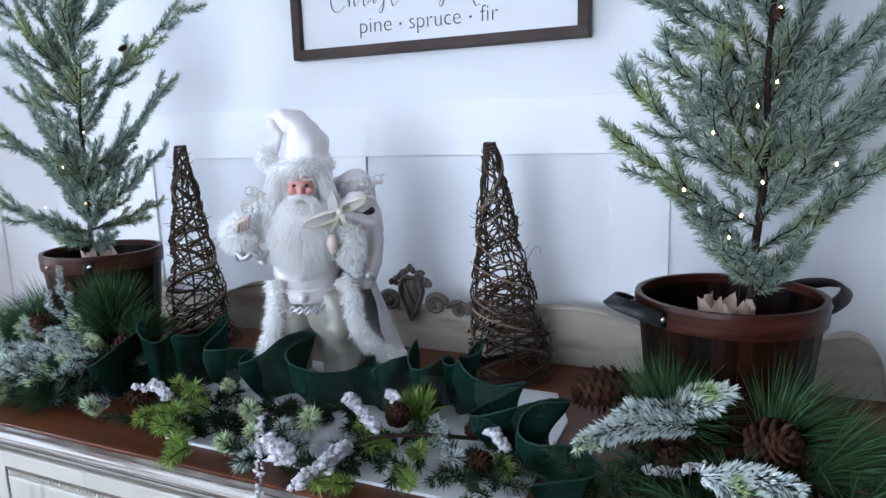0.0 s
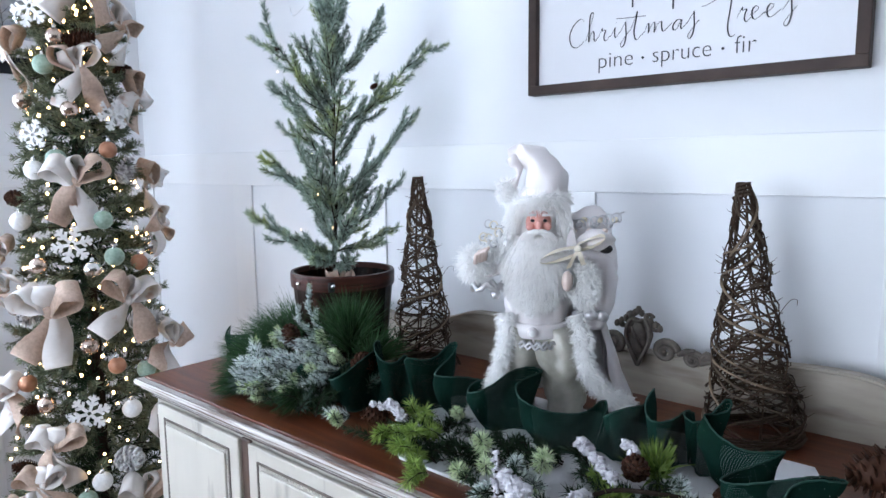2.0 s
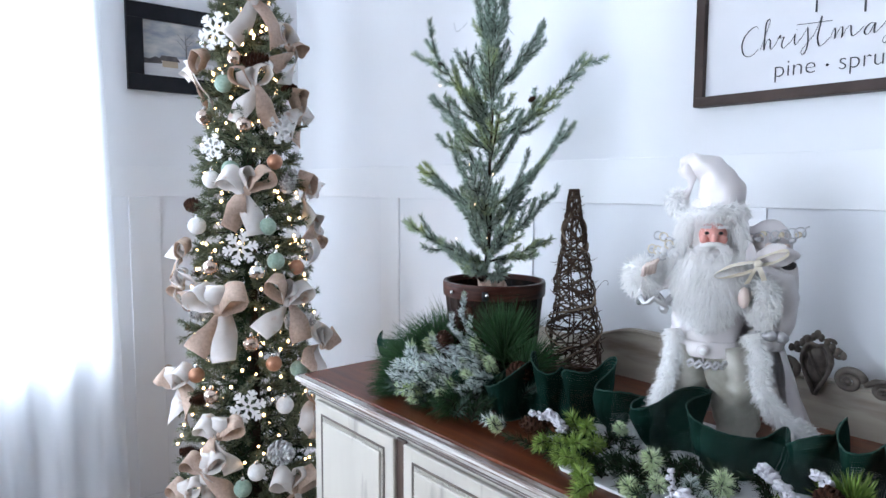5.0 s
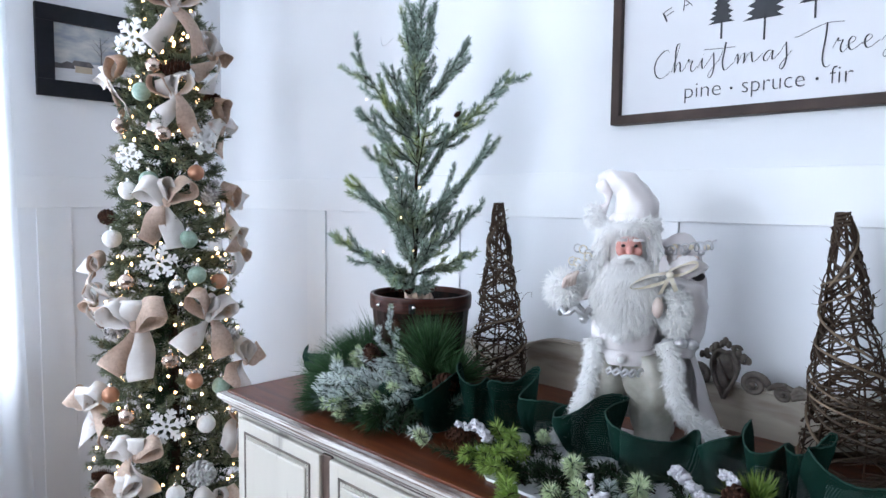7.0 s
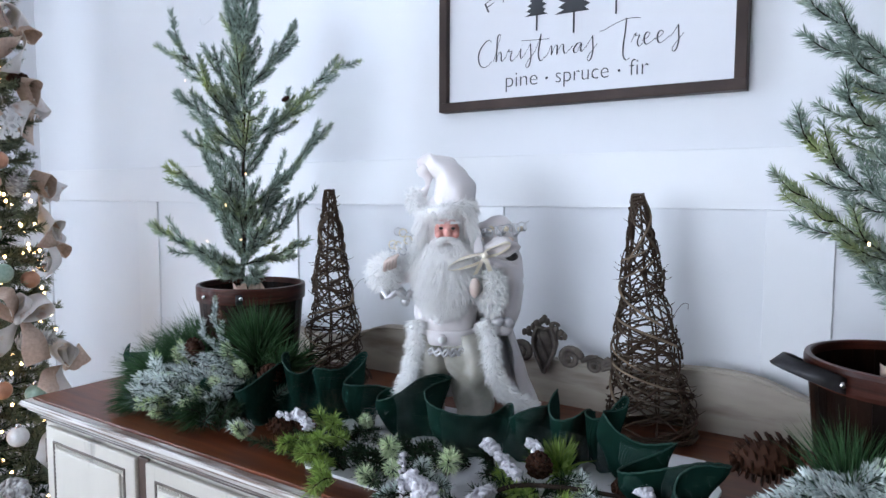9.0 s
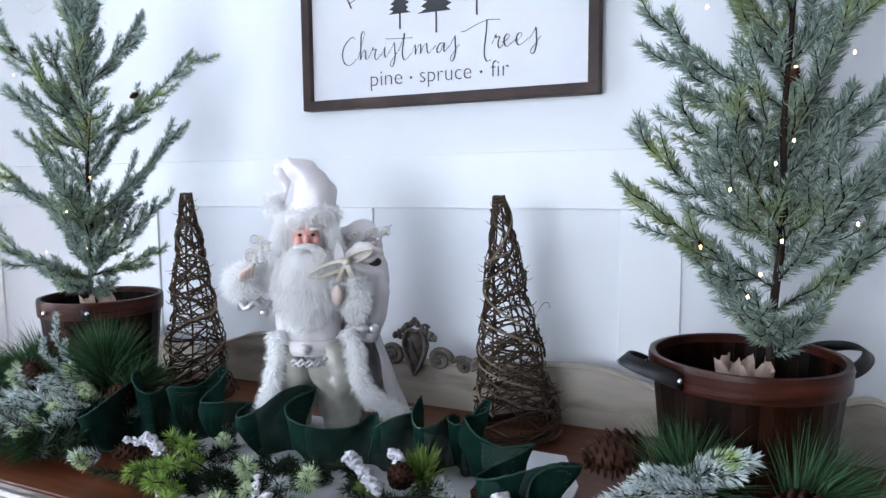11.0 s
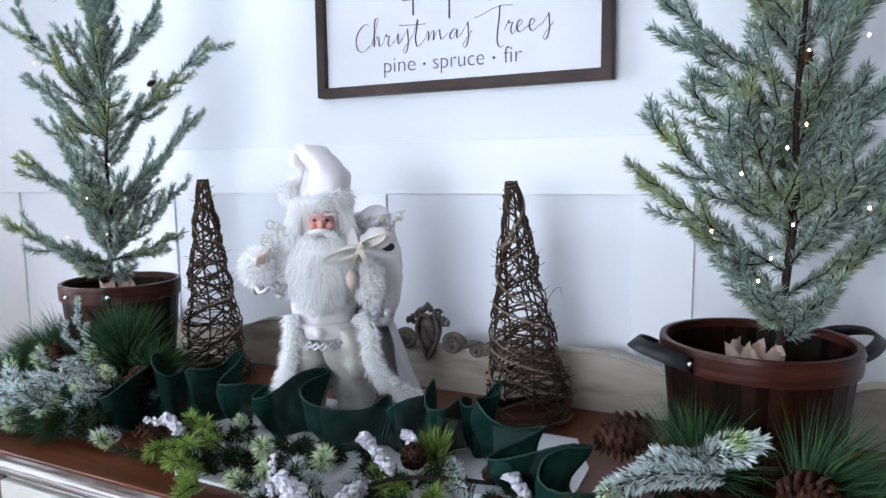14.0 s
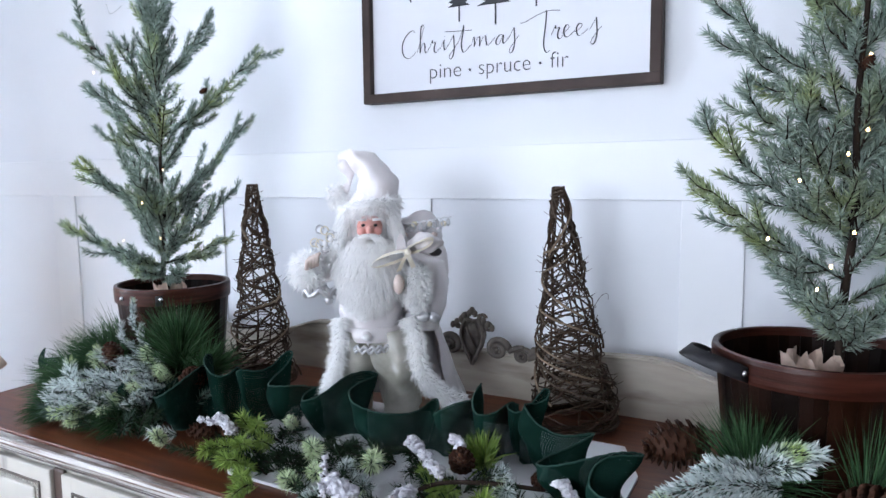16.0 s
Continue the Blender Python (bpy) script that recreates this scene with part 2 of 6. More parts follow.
# ---- mesh building ----
class Geo:
    """Collects the faces of one mesh."""

    def __init__(self):
        self.v, self.f, self.m, self.s, self.uv = [], [], [], [], {}

    def face(self, ids, mi=0, smooth=True, uv=None):
        if uv:
            self.uv[len(self.f)] = uv
        self.f.append(tuple(ids)), self.m.append(mi), self.s.append(smooth)

    def tube(self, pts, radii, n=6, mi=0):
        pts = [Vector(p) for p in pts]
        if not hasattr(radii, "__len__"):
            radii = [radii] * len(pts)
        base, k = len(self.v), len(pts)
        ref = None
        for i, p in enumerate(pts):
            d = (pts[min(i + 1, k - 1)] - pts[max(i - 1, 0)])
            d = d.normalized() if d.length > 1e-9 else Vector((0, 0, 1))
            if ref is None:
                ref = d.orthogonal().normalized()
            ref = (ref - d * ref.dot(d))
            ref = ref.normalized() if ref.length > 1e-6 else d.orthogonal().normalized()
            side = d.cross(ref)
            for j in range(n):
                a = 2 * math.pi * j / n
                self.v.append(p + (ref * math.cos(a) + side * math.sin(a)) * radii[i])
        for i in range(k - 1):
            for j in range(n):
                j2 = (j + 1) % n
                self.face((base + i * n + j, base + i * n + j2, base + (i + 1) * n + j2, base + (i + 1) * n + j), mi)
        self.face([base + j for j in range(n)][::-1], mi)
        self.face([base + (k - 1) * n + j for j in range(n)], mi)
        return self

    def lathe(self, profile, n=24, mi=0, at=(0, 0, 0), smooth=True):
        base, at = len(self.v), Vector(at)
        for r, z in profile:
            for j in range(n):
                a = 2 * math.pi * j / n
                self.v.append(at + Vector((r * math.cos(a), r * math.sin(a), z)))
        for i in range(len(profile) - 1):
            for j in range(n):
                j2 = (j + 1) % n
                self.face((base + i * n + j, base + i * n + j2, base + (i + 1) * n + j2, base + (i + 1) * n + j), mi, smooth)
        return self

    def ball(self, at, radii, n=14, m=9, mi=0, rough=0.0, freq=20.0, turn=None):
        if not hasattr(radii, "__len__"):
            radii = (radii,) * 3
        base, at = len(self.v), Vector(at)
        for i in range(m + 1):
            b = math.pi * (i + 0.02) / (m + 0.04) - math.pi / 2
            for j in range(n):
                a = 2 * math.pi * j / n
                p = Vector((math.cos(a) * math.cos(b) * radii[0], math.sin(a) * math.cos(b) * radii[1], math.sin(b) * radii[2]))
                if turn is not None:
                    p = turn @ p
                if rough:
                    p *= 1 + rough * noise.noise((at + p) * freq)
                self.v.append(at + p)
        for i in range(m):
            for j in range(n):
                j2 = (j + 1) % n
                self.face((base + i * n + j, base + i * n + j2, base + (i + 1) * n + j2, base + (i + 1) * n + j), mi)
        return self

    def strip(self, pts, wide, mi=0, v0=0.0):
        """A band along pts; wide gives the vector from one edge to the other at each point."""
        base, u = len(self.v), 0.0
        for i, (p, w) in enumerate(zip(pts, wide)):
            p, w = Vector(p), Vector(w)
            self.v += [p - w / 2, p + w / 2]
        for i in range(len(pts) - 1):
            du = (Vector(pts[i + 1]) - Vector(pts[i])).length
            w = Vector(wide[i]).length
            self.face((base + 2 * i, base + 2 * i + 2, base + 2 * i + 3, base + 2 * i + 1), mi, True,
                      ((u, v0), (u + du, v0), (u + du, v0 + w), (u, v0 + w)))
            u += du
        return self

    def box(self, lo, hi, mi=0, bevel=0.0):
        x0, y0, z0 = lo
        x1, y1, z1 = hi
        b = bevel
        if not b:
            base = len(self.v)
            self.v += [Vector((x, y, z)) for z in (z0, z1) for y in (y0, y1) for x in (x0, x1)]
            for q in ((0, 2, 3, 1), (4, 5, 7, 6), (0, 1, 5, 4), (2, 6, 7, 3), (0, 4, 6, 2), (1, 3, 7, 5)):
                self.face([base + i for i in q], mi, False)
            return self
        bm = bmesh.new()
        bmesh.ops.create_cube(bm, size=1.0)
        for v in bm.verts:
            v.co = Vector((x0 + (v.co.x + 0.5) * (x1 - x0), y0 + (v.co.y + 0.5) * (y1 - y0), z0 + (v.co.z + 0.5) * (z1 - z0)))
        bmesh.ops.bevel(bm, geom=bm.edges[:], offset=b, segments=2, affect="EDGES", profile=0.5)
        base = len(self.v)
        bm.verts.index_update()
        self.v += [v.co.copy() for v in bm.verts]
        for f in bm.faces:
            self.face([base + v.index for v in f.verts], mi, False)
        bm.free()
        return self

    def prism(self, poly, y0, y1, mi=0, swap=False):
        """An outline in x and z (or, swapped, in x and y), with depth."""
        base, k = len(self.v), len(poly)
        for d in (y0, y1):
            self.v += [Vector((a, b, d)) if swap else Vector((a, d, b)) for a, b in poly]
        self.face([base + i for i in range(k)], mi, False)
        self.face([base + k + i for i in range(k)][::-1], mi, False)
        for i in range(k):
            j = (i + 1) % k
            self.face((base + i, base + k + i, base + k + j, base + j), mi, False)
        return self

    def needles(self, pts, length, width, per_metre, lean, mi, rng, start=0.0, tip=True, body=0.0):
        """Thin pointed leaves all round a stem, leaning lean degrees out from it."""
        pts = [Vector(p) for p in pts]
        for i in range(len(pts) - 1):
            a, b = pts[i], pts[i + 1]
            d = b - a
            L = d.length
            if L < 1e-6:
                continue
            d.normalize()
            o1 = d.orthogonal().normalized()
            o2 = d.cross(o1)
            count = max(1, int(L * per_metre + rng.random()))
            for k in range(count):
                s = (i + rng.random()) / (len(pts) - 1)
                if s < start:
                    continue
                p = a.lerp(b, rng.random())
                turn = rng.random() * 6.2832
                out = o1 * math.cos(turn) + o2 * math.sin(turn)
                p = p + out * body * math.sin(math.pi * (0.12 + 0.80 * s))
                an = radians(lean * rng.uniform(0.6, 1.25))
                if tip and s > 0.9:
                    an *= 0.55
                w = d * math.cos(an) + out * math.sin(an)
                ln = length * rng.uniform(0.65, 1.15)
                side = w.cross(Vector((rng.uniform(-1, 1), rng.uniform(-1, 1), rng.uniform(-1, 1))))
                if side.length < 1e-4:
                    continue
                side.normalize()
                n0 = len(self.v)
                q = p + w * ln * 0.4
                self.v += [p, q + side * width / 2, p + w * ln, q - side * width / 2]
                self.face((n0, n0 + 1, n0 + 2, n0 + 3), mi, False)
        return self

    def move(self, m):
        self.v = [m @ v for v in self.v]
        return self

    def mesh(self, name, mats):
        me = bpy.data.meshes.new(name)
        me.from_pydata([tuple(v) for v in self.v], [], self.f)
        for m in mats if isinstance(mats, (list, tuple)) else [mats]:
            me.materials.append(m)
        me.polygons.foreach_set("material_index", self.m)
        me.polygons.foreach_set("use_smooth", self.s)
        if self.uv:
            layer = me.uv_layers.new(name="UVMap")
            for i, uv in self.uv.items():
                for li, c in zip(me.polygons[i].loop_indices, uv):
                    layer.data[li].uv = c
        me.update()
        return me


def part(name, geo, mats, parent=None, label="", m=None):
    ob = new(name, geo.mesh(name, mats) if isinstance(geo, Geo) else geo)
    if parent is not None:
        ob.parent = parent
    if m is not None:
        ob.matrix_local = m
    return tagged(ob, label)


def thing(name, m, label, category, group="", kind=""):
    ob = new(name)
    ob.empty_display_size = 0.02
    ob.matrix_world = m
    return tagged(ob, label, category, group, kind)


def curve(points, steps=8):
    """A smooth line through the points."""
    p = [Vector(q) for q in points]
    out = []
    for i in range(len(p) - 1):
        a, b, c, d = p[max(i - 1, 0)], p[i], p[i + 1], p[min(i + 2, len(p) - 1)]
        for k in range(steps):
            t = k / steps
            out.append(0.5 * ((2 * b) + (c - a) * t + (2 * a - 5 * b + 4 * c - d) * t * t + (3 * b - a - 3 * c + d) * t ** 3))
    return out + [p[-1]]


# ---- the room ----
WALL_Y, LEFT_X, RIGHT_X, BACK_Y, HIGH = 1.202, -2.79, 2.2, -3.2, 2.6
RAIL_LOW, RAIL_TOP = 1.296, 1.407

tagged(part("floor", Geo().box((LEFT_X - 0.2, BACK_Y - 0.2, -0.1), (RIGHT_X + 0.2, WALL_Y + 0.2, 0)), M_FLOOR),
       "brown wooden floor of the room", "floor", kind="structure")
tagged(part("ceiling", Geo().box((LEFT_X - 0.2, BACK_Y - 0.2, HIGH), (RIGHT_X + 0.2, WALL_Y + 0.2, HIGH + 0.1)), M_CEIL),
       "plain white painted ceiling", "ceiling", kind="structure")
wall_main = tagged(part("wall_north", Geo().box((LEFT_X - 0.15, WALL_Y, 0), (RIGHT_X + 0.15, WALL_Y + 0.15, HIGH)), M_WALL),
                   "white painted wall with board-and-batten panelling", "wall", kind="structure")
wall_left = tagged(part("wall_west", Geo()
                        .box((LEFT_X - 0.15, BACK_Y, 0), (LEFT_X, -1.02, HIGH)).box((LEFT_X - 0.15, 0.33, 0), (LEFT_X, WALL_Y, HIGH))
                        .box((LEFT_X - 0.15, -1.02, 0), (LEFT_X, 0.33, 0.72)).box((LEFT_X - 0.15, -1.02, 2.15), (LEFT_X, 0.33, HIGH)),
                        M_WALL), "white painted wall with a curtained window", "wall", kind="structure")
# unseen walls closing the room, darkened to reduce fill light
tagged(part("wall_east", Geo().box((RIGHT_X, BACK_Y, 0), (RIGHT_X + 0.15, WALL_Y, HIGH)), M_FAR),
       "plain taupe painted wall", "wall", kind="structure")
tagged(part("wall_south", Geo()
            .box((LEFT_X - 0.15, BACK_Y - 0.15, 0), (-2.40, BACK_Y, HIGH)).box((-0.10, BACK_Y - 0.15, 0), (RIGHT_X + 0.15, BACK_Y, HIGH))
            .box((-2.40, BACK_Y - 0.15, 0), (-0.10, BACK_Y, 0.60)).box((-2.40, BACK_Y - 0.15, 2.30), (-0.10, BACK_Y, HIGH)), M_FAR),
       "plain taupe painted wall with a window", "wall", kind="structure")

# board-and-batten wainscot, boards 12 mm proud of the panels
F = 0.0065
rail = Geo().box((LEFT_X, WALL_Y - F, RAIL_LOW), (RIGHT_X, WALL_Y, RAIL_TOP), bevel=0.0015)
part("rail", rail, M_TRIM, wall_main)
part("baseboard", Geo().box((LEFT_X, WALL_Y - F - 0.003, 0), (RIGHT_X, WALL_Y, 0.14), bevel=0.002), M_TRIM, wall_main)
for k in range(-3, 5):
    x = -0.1925 - 0.636 * k
    if x - 0.055 > LEFT_X:
        part("batten", Geo().box((x - 0.0545, WALL_Y - F, 0.14), (x + 0.0545, WALL_Y, RAIL_LOW), bevel=0.0015), M_TRIM, wall_main)
part("batten", Geo().box((LEFT_X, WALL_Y - F, 0.14), (LEFT_X + 0.06, WALL_Y, RAIL_LOW), bevel=0.0015), M_TRIM, wall_main)
part("rail", Geo().box((LEFT_X, 0.42, RAIL_LOW), (LEFT_X + F, WALL_Y - F, RAIL_TOP), bevel=0.0015), M_TRIM, wall_left)
part("baseboard", Geo().box((LEFT_X, BACK_Y, 0), (LEFT_X + F + 0.003, WALL_Y - F, 0.14), bevel=0.002), M_TRIM, wall_left)
for y0, y1 in ((0.503, 0.614), (1.13, WALL_Y - F), (-1.22, -1.11)):
    part("batten", Geo().box((LEFT_X, y0, 0.14), (LEFT_X + F, y1, RAIL_LOW), bevel=0.0015), M_TRIM, wall_left)

# window on the left wall with its sheer curtain, and the window behind the camera
def window(name, m, wide, high):
    """Local x along the wall, z up, y out of the room; origin at the opening's lower left."""
    w = thing(name, m, "white-framed window letting in bright daylight", "window", kind="structure")
    fr = Geo()
    for lo, hi in (((-0.07, -0.02, -0.07), (0, 0.0, high + 0.07)), ((wide, -0.02, -0.07), (wide + 0.07, 0.0, high + 0.07)),
                   ((0, -0.02, high), (wide, 0.0, high + 0.07))):
        fr.box(lo, hi, bevel=0.003)
    part("casing", fr, M_TRIM, w)
    part("window_sill", Geo().box((-0.09, -0.05, -0.03), (wide + 0.09, 0.03, 0), bevel=0.004), M_TRIM, w)
    sash = Geo().box((0, 0.03, 0), (0.05, 0.07, high)).box((wide - 0.05, 0.03, 0), (wide, 0.07, high))
    sash.box((0.05, 0.03, 0), (wide - 0.05, 0.07, 0.05)).box((0.05, 0.03, high - 0.05), (wide - 0.05, 0.07, high))
    sash.box((0.05, 0.03, high / 2 - 0.025), (wide - 0.05, 0.07, high / 2 + 0.025))
    part("window_frame", sash, M_TRIM, w)
    for z0, z1 in ((0.05, high / 2 - 0.025), (high / 2 + 0.025, high - 0.05)):
        pane = part("pane", Geo().box((0.05, 0.047, z0), (wide - 0.05, 0.051, z1)), M_GLASS, w)
        pane.visible_shadow = False
    return w


window("window_1", pose(LEFT_X, -1.02, 0.72, 0, 0, 90), 1.35, 1.43)
window("window_2", pose(-0.10, BACK_Y, 0.60, 0, 0, 180), 2.3, 1.7)

cur = thing("curtain", pose(LEFT_X + 0.125, -0.335, 0), "sheer white curtain hanging to the floor before a bright window", "curtain")
rng = random.Random(4)
g = Geo()
pts = []
n = 220
for i in range(n + 1):
    s = i / n
    y = -0.80 + 1.585 * s
    pts.append((0.028 * math.sin(s * 74 + 1.3 * math.sin(s * 9)) + 0.010 * math.sin(s * 31), y))
base = 0
levels = (0.015, 0.5, 1.0, 1.5, 2.0, 2.28)
for k, z in enumerate(levels):
    spread = 1 - 0.06 * (z / 2.28)
    for x, y in pts:
        g.v.append(Vector((x * (1.25 - 0.35 * z / 2.28), y * spread, z)))
for k in range(len(levels) - 1):
    for i in range(n):
        g.face((k * (n + 1) + i, k * (n + 1) + i + 1, (k + 1) * (n + 1) + i + 1, (k + 1) * (n + 1) + i))
part("cloth", g, M_CURTAIN, cur)
rod = thing("curtain_rod", pose(LEFT_X + 0.125, -0.335, 2.295), "white curtain rod over the window", "curtain rod")
part("pole", Geo().tube([(0, -0.95, 0), (0, 0.95, 0)], 0.010, 10), M_TRIM, rod)
for s in (-0.93, 0.93):
    part("bracket", Geo().box((-0.125, s - 0.01, -0.012), (0.0, s + 0.01, 0.012), bevel=0.002), M_TRIM, rod)
    part("finial", Geo().ball((0, s * 1.035, 0), 0.018), M_TRIM, rod)

# ---- sideboard ----
TOP_Z, MID_X = 0.900, -0.650
SB = thing("sideboard", pose(MID_X, 0.0, 0), "distressed cream sideboard with a brown stained wooden top", "sideboard")
HALF, FRONT, REAR = 0.868, 0.570, 1.150


def rect_sweep(g, profile, half, y0, y1, mi=0):
    """A moulding round the rectangle; the profile gives how far out and how high."""
    base = len(g.v)
    for o, z in profile:
        g.v += [Vector((-half - o, y0 - o, z)), Vector((half + o, y0 - o, z)), Vector((half + o, y1, z)), Vector((-half - o, y1, z))]
    for i in range(len(profile) - 1):
        for j in range(4):
            a, b = base + i * 4 + j, base + i * 4 + (j + 1) % 4
            g.face((a, b, b + 4, a + 4), mi, False)
    return g


body = Geo().box((-HALF + 0.002, FRONT + 0.004, 0.09), (HALF - 0.002, REAR, 0.857))
part("body", body, M_CREAM, SB)
part("plinth", rect_sweep(Geo(), [(-0.3, 0.0), (0.012, 0.0), (0.012, 0.07), (0.006, 0.082), (0.0, 0.09), (-0.3, 0.09)], HALF - 0.012, FRONT, REAR), M_CREAM, SB)
mould = rect_sweep(Geo(), [(-0.020, 0.850), (-0.004, 0.850), (-0.004, 0.857), (0.006, 0.8585), (0.006, 0.864), (0.010, 0.8655), (0.015, 0.870),
                           (0.017, 0.8745), (0.024, 0.8755), (0.024, 0.880), (0.029, 0.8815), (0.033, 0.885), (0.0345, 0.890), (0.033, 0.8945),
                           (0.030, 0.8965), (0.026, 0.8968), (0.022, 0.896), (0.015, 0.896)], HALF - 0.008, FRONT, REAR)
part("edge_moulding", mould, M_EDGE, SB, "worn grey-cream stepped edge moulding")
for o, z in ((0.0105, 0.8650), (0.0245, 0.8809), (0.0070, 0.8577), (0.0175, 0.8752), (0.0300, 0.8964)):
    line = Geo()
    h, y = HALF - 0.008 + o, FRONT - o
    line.tube([(-h, REAR, z), (-h, y, z), (h, y, z), (h, REAR, z)], 0.0014, 5)
    part("glaze_line", line, M_GLAZE, SB)
top = rect_sweep(Geo(), [(-0.02, 0.878), (0.014, 0.878), (0.014, 0.8985), (0.0125, TOP_Z)], HALF - 0.0, FRONT, REAR)
h, y = HALF + 0.0125, FRONT - 0.0125
b = len(top.v)
top.v += [Vector((-h, y, TOP_Z)), Vector((h, y, TOP_Z)), Vector((h, REAR, TOP_Z)), Vector((-h, REAR, TOP_Z))]
top.face((b, b + 1, b + 2, b + 3), 0, False)
part("top", top, M_TOP, SB, "brown stained wooden top")


def cabinet_door(x0, x1):
    z0, z1, y = 0.115, 0.846, FRONT - 0.010
    d = part("door", Geo().box((x0, y, z0), (x1, FRONT + 0.002, z1), bevel=0.003), M_CREAM, SB)
    fx, fz = 0.030, 0.026
    a0, a1, b0, b1 = x0 + fx, x1 - fx, z0 + fz, z1 - fz
    groove = Geo()
    for lo, hi in (((a0, b0), (a0 + 0.004, b1)), ((a1 - 0.004, b0), (a1, b1)), ((a0 + 0.004, b0), (a1 - 0.004, b0 + 0.004)),
                   ((a0 + 0.004, b1 - 0.004), (a1 - 0.004, b1))):
        groove.box((lo[0], y - 0.0022, lo[1]), (hi[0], y + 0.001, hi[1]))
    part("glaze_line", groove, M_GLAZE, d, "dark glazed groove")
    part("raised_panel", Geo().box((a0 + 0.012, y - 0.005, b0 + 0.012), (a1 - 0.012, y + 0.001, b1 - 0.012), bevel=0.004), M_CREAM, d)
    bead = Geo()
    step = 0.0085
    def row(p, q):
        p, q = Vector(p), Vector(q)
        k = int((q - p).length / step)
        for i in range(k):
            bead.ball(p.lerp(q, (i + 0.5) / k), (0.0034, 0.0018, 0.0028), 6, 4)
    row((a0 + 0.008, y - 0.001, b1 - 0.008), (a1 - 0.008, y - 0.001, b1 - 0.008))
    for xx in (a0 + 0.008, a1 - 0.008):
        row((xx, y - 0.001, 0.45), (xx, y - 0.001, b1 - 0.014))
    part("beading", bead, M_CREAM, d, "small beaded trim")


for x0, x1 in ((-0.843, -0.531), (-0.499, -0.003), (0.003, 0.499), (0.531, 0.843)):
    cabinet_door(x0, x1)
for x in (-0.515, 0.515):
    part("post", Geo().box((x - 0.0155, FRONT - 0.004, 0.10), (x + 0.0155, FRONT + 0.003, 0.849), bevel=0.003), M_POST, SB, "bare brown wooden post")
for x in (-0.852, 0.852):
    part("hinge", Geo().tube([(x, FRONT - 0.002, 0.765), (x, FRONT - 0.002, 0.815)], 0.005, 8), M_GLAZE, SB)

# arched gallery board along the back, with its carved crest
heights = ((0, 0.990), (0.15, 0.993), (0.24, 1.006), (0.32, 1.013), (0.40, 1.011), (0.47, 0.990), (0.54, 0.972), (0.62, 0.966), (0.70, 0.976),
           (0.757, 0.994), (0.796, 1.006), (0.822, 0.999), (0.841, 0.974), (0.850, 0.942), (0.856, 0.900))
right = [(p.x, p.y) for p in curve([(a, b, 0) for a, b in heights], 5)]
poly = [(-a, b) for a, b in reversed(right)] + right[1:]
part("gallery", Geo().prism(poly[::-1], 1.120, 1.142), M_GALLERY, SB, "aged cream arched back board")
part("gallery_edge", Geo().tube([(a, 1.1185, b - 0.004) for a, b in poly[2:-2]], 0.0028, 6), M_GALLERY, SB)


def crest():
    g = Geo()
    y = 1.114
    def scroll(cx, cz, r, s, turns=1.6, thick=0.009):
        pts, rad = [], []
        for i in range(34):
            t = i / 33
            a = s * (t * turns * 6.2832) + (0 if s > 0 else math.pi)
            rr = r * (1 - 0.82 * t)
            pts.append((cx + rr * math.cos(a), y - 0.010 * t, cz + rr * math.sin(a)))
            rad.append(thick * (1 - 0.45 * t))
        g.tube(pts, rad, 7)
        g.ball((cx, y - 0.012, cz), r * 0.28, 8, 6)
    shield = [(0.0, 1.056), (0.012, 1.060), (0.020, 1.046), (0.022, 1.026), (0.016, 1.004), (0.008, 0.986), (0.0, 0.968)]
    poly = shield + [(-a, b) for a, b in reversed(shield[1:-1])]
    g.prism(poly, y - 0.008, 1.121)
    for s in (-1, 1):
        g.tube(curve([(s * a, y - 0.011, b) for a, b in shield], 4), 0.0036, 7)
        scroll(s * 0.048, 1.004, 0.021, s, 1.8, 0.0072)
        scroll(s * 0.096, 0.996, 0.0155, s, 1.6, 0.0058)
        scroll(s * 0.030, 1.046, 0.0095, -s, 1.2, 0.0045)
        scroll(s * 0.016, 1.064, 0.0075, s, 1.1, 0.0040)
        g.tube(curve([(s * 0.070, y - 0.004, 1.000), (s * 0.084, y - 0.006, 1.010), (s * 0.100, y - 0.006, 1.015)], 4), [0.003, 0.004, 0.005, 0.0055, 0.006, 0.006, 0.005, 0.004, 0.003], 7)
        for k in range(3):
            g.tube(curve([(s * 0.108, y - 0.004, 0.990 + 0.003 * k), (s * (0.135 - 0.008 * k), y - 0.006, 1.000 + 0.006 * k), (s * (0.180 - 0.024 * k), y - 0.003, 0.992 + 0.004 * k), (s * (0.212 - 0.034 * k), y, 0.980 + 0.006 * k)], 4),
                   [0.0045 + 0.0015 * math.sin(q * 0.26) for q in range(13)], 6)
        for a in range(5):
            g.ball((s * (0.006 + 0.0085 * a), y - 0.010, 1.073 - 0.0065 * a), (0.0050, 0.006, 0.0075), 8, 6)
    g.ball((0, y - 0.007, 1.022), (0.015, 0.007, 0.034), 14, 10)
    g.tube([(-0.012, y - 0.010, 1.044), (0.0, y - 0.016, 1.022), (0.009, y - 0.010, 1.000)], 0.0030, 6)
    g.ball((0, y - 0.010, 1.078), (0.006, 0.007, 0.009), 8, 6)
    return g


part("crest", crest().move(Matrix.Translation((0.020, 0, -0.004)) @ Matrix.Diagonal((1.10, 1, 1, 1))), M_CARVED, SB, "carved grey-brown scroll crest")

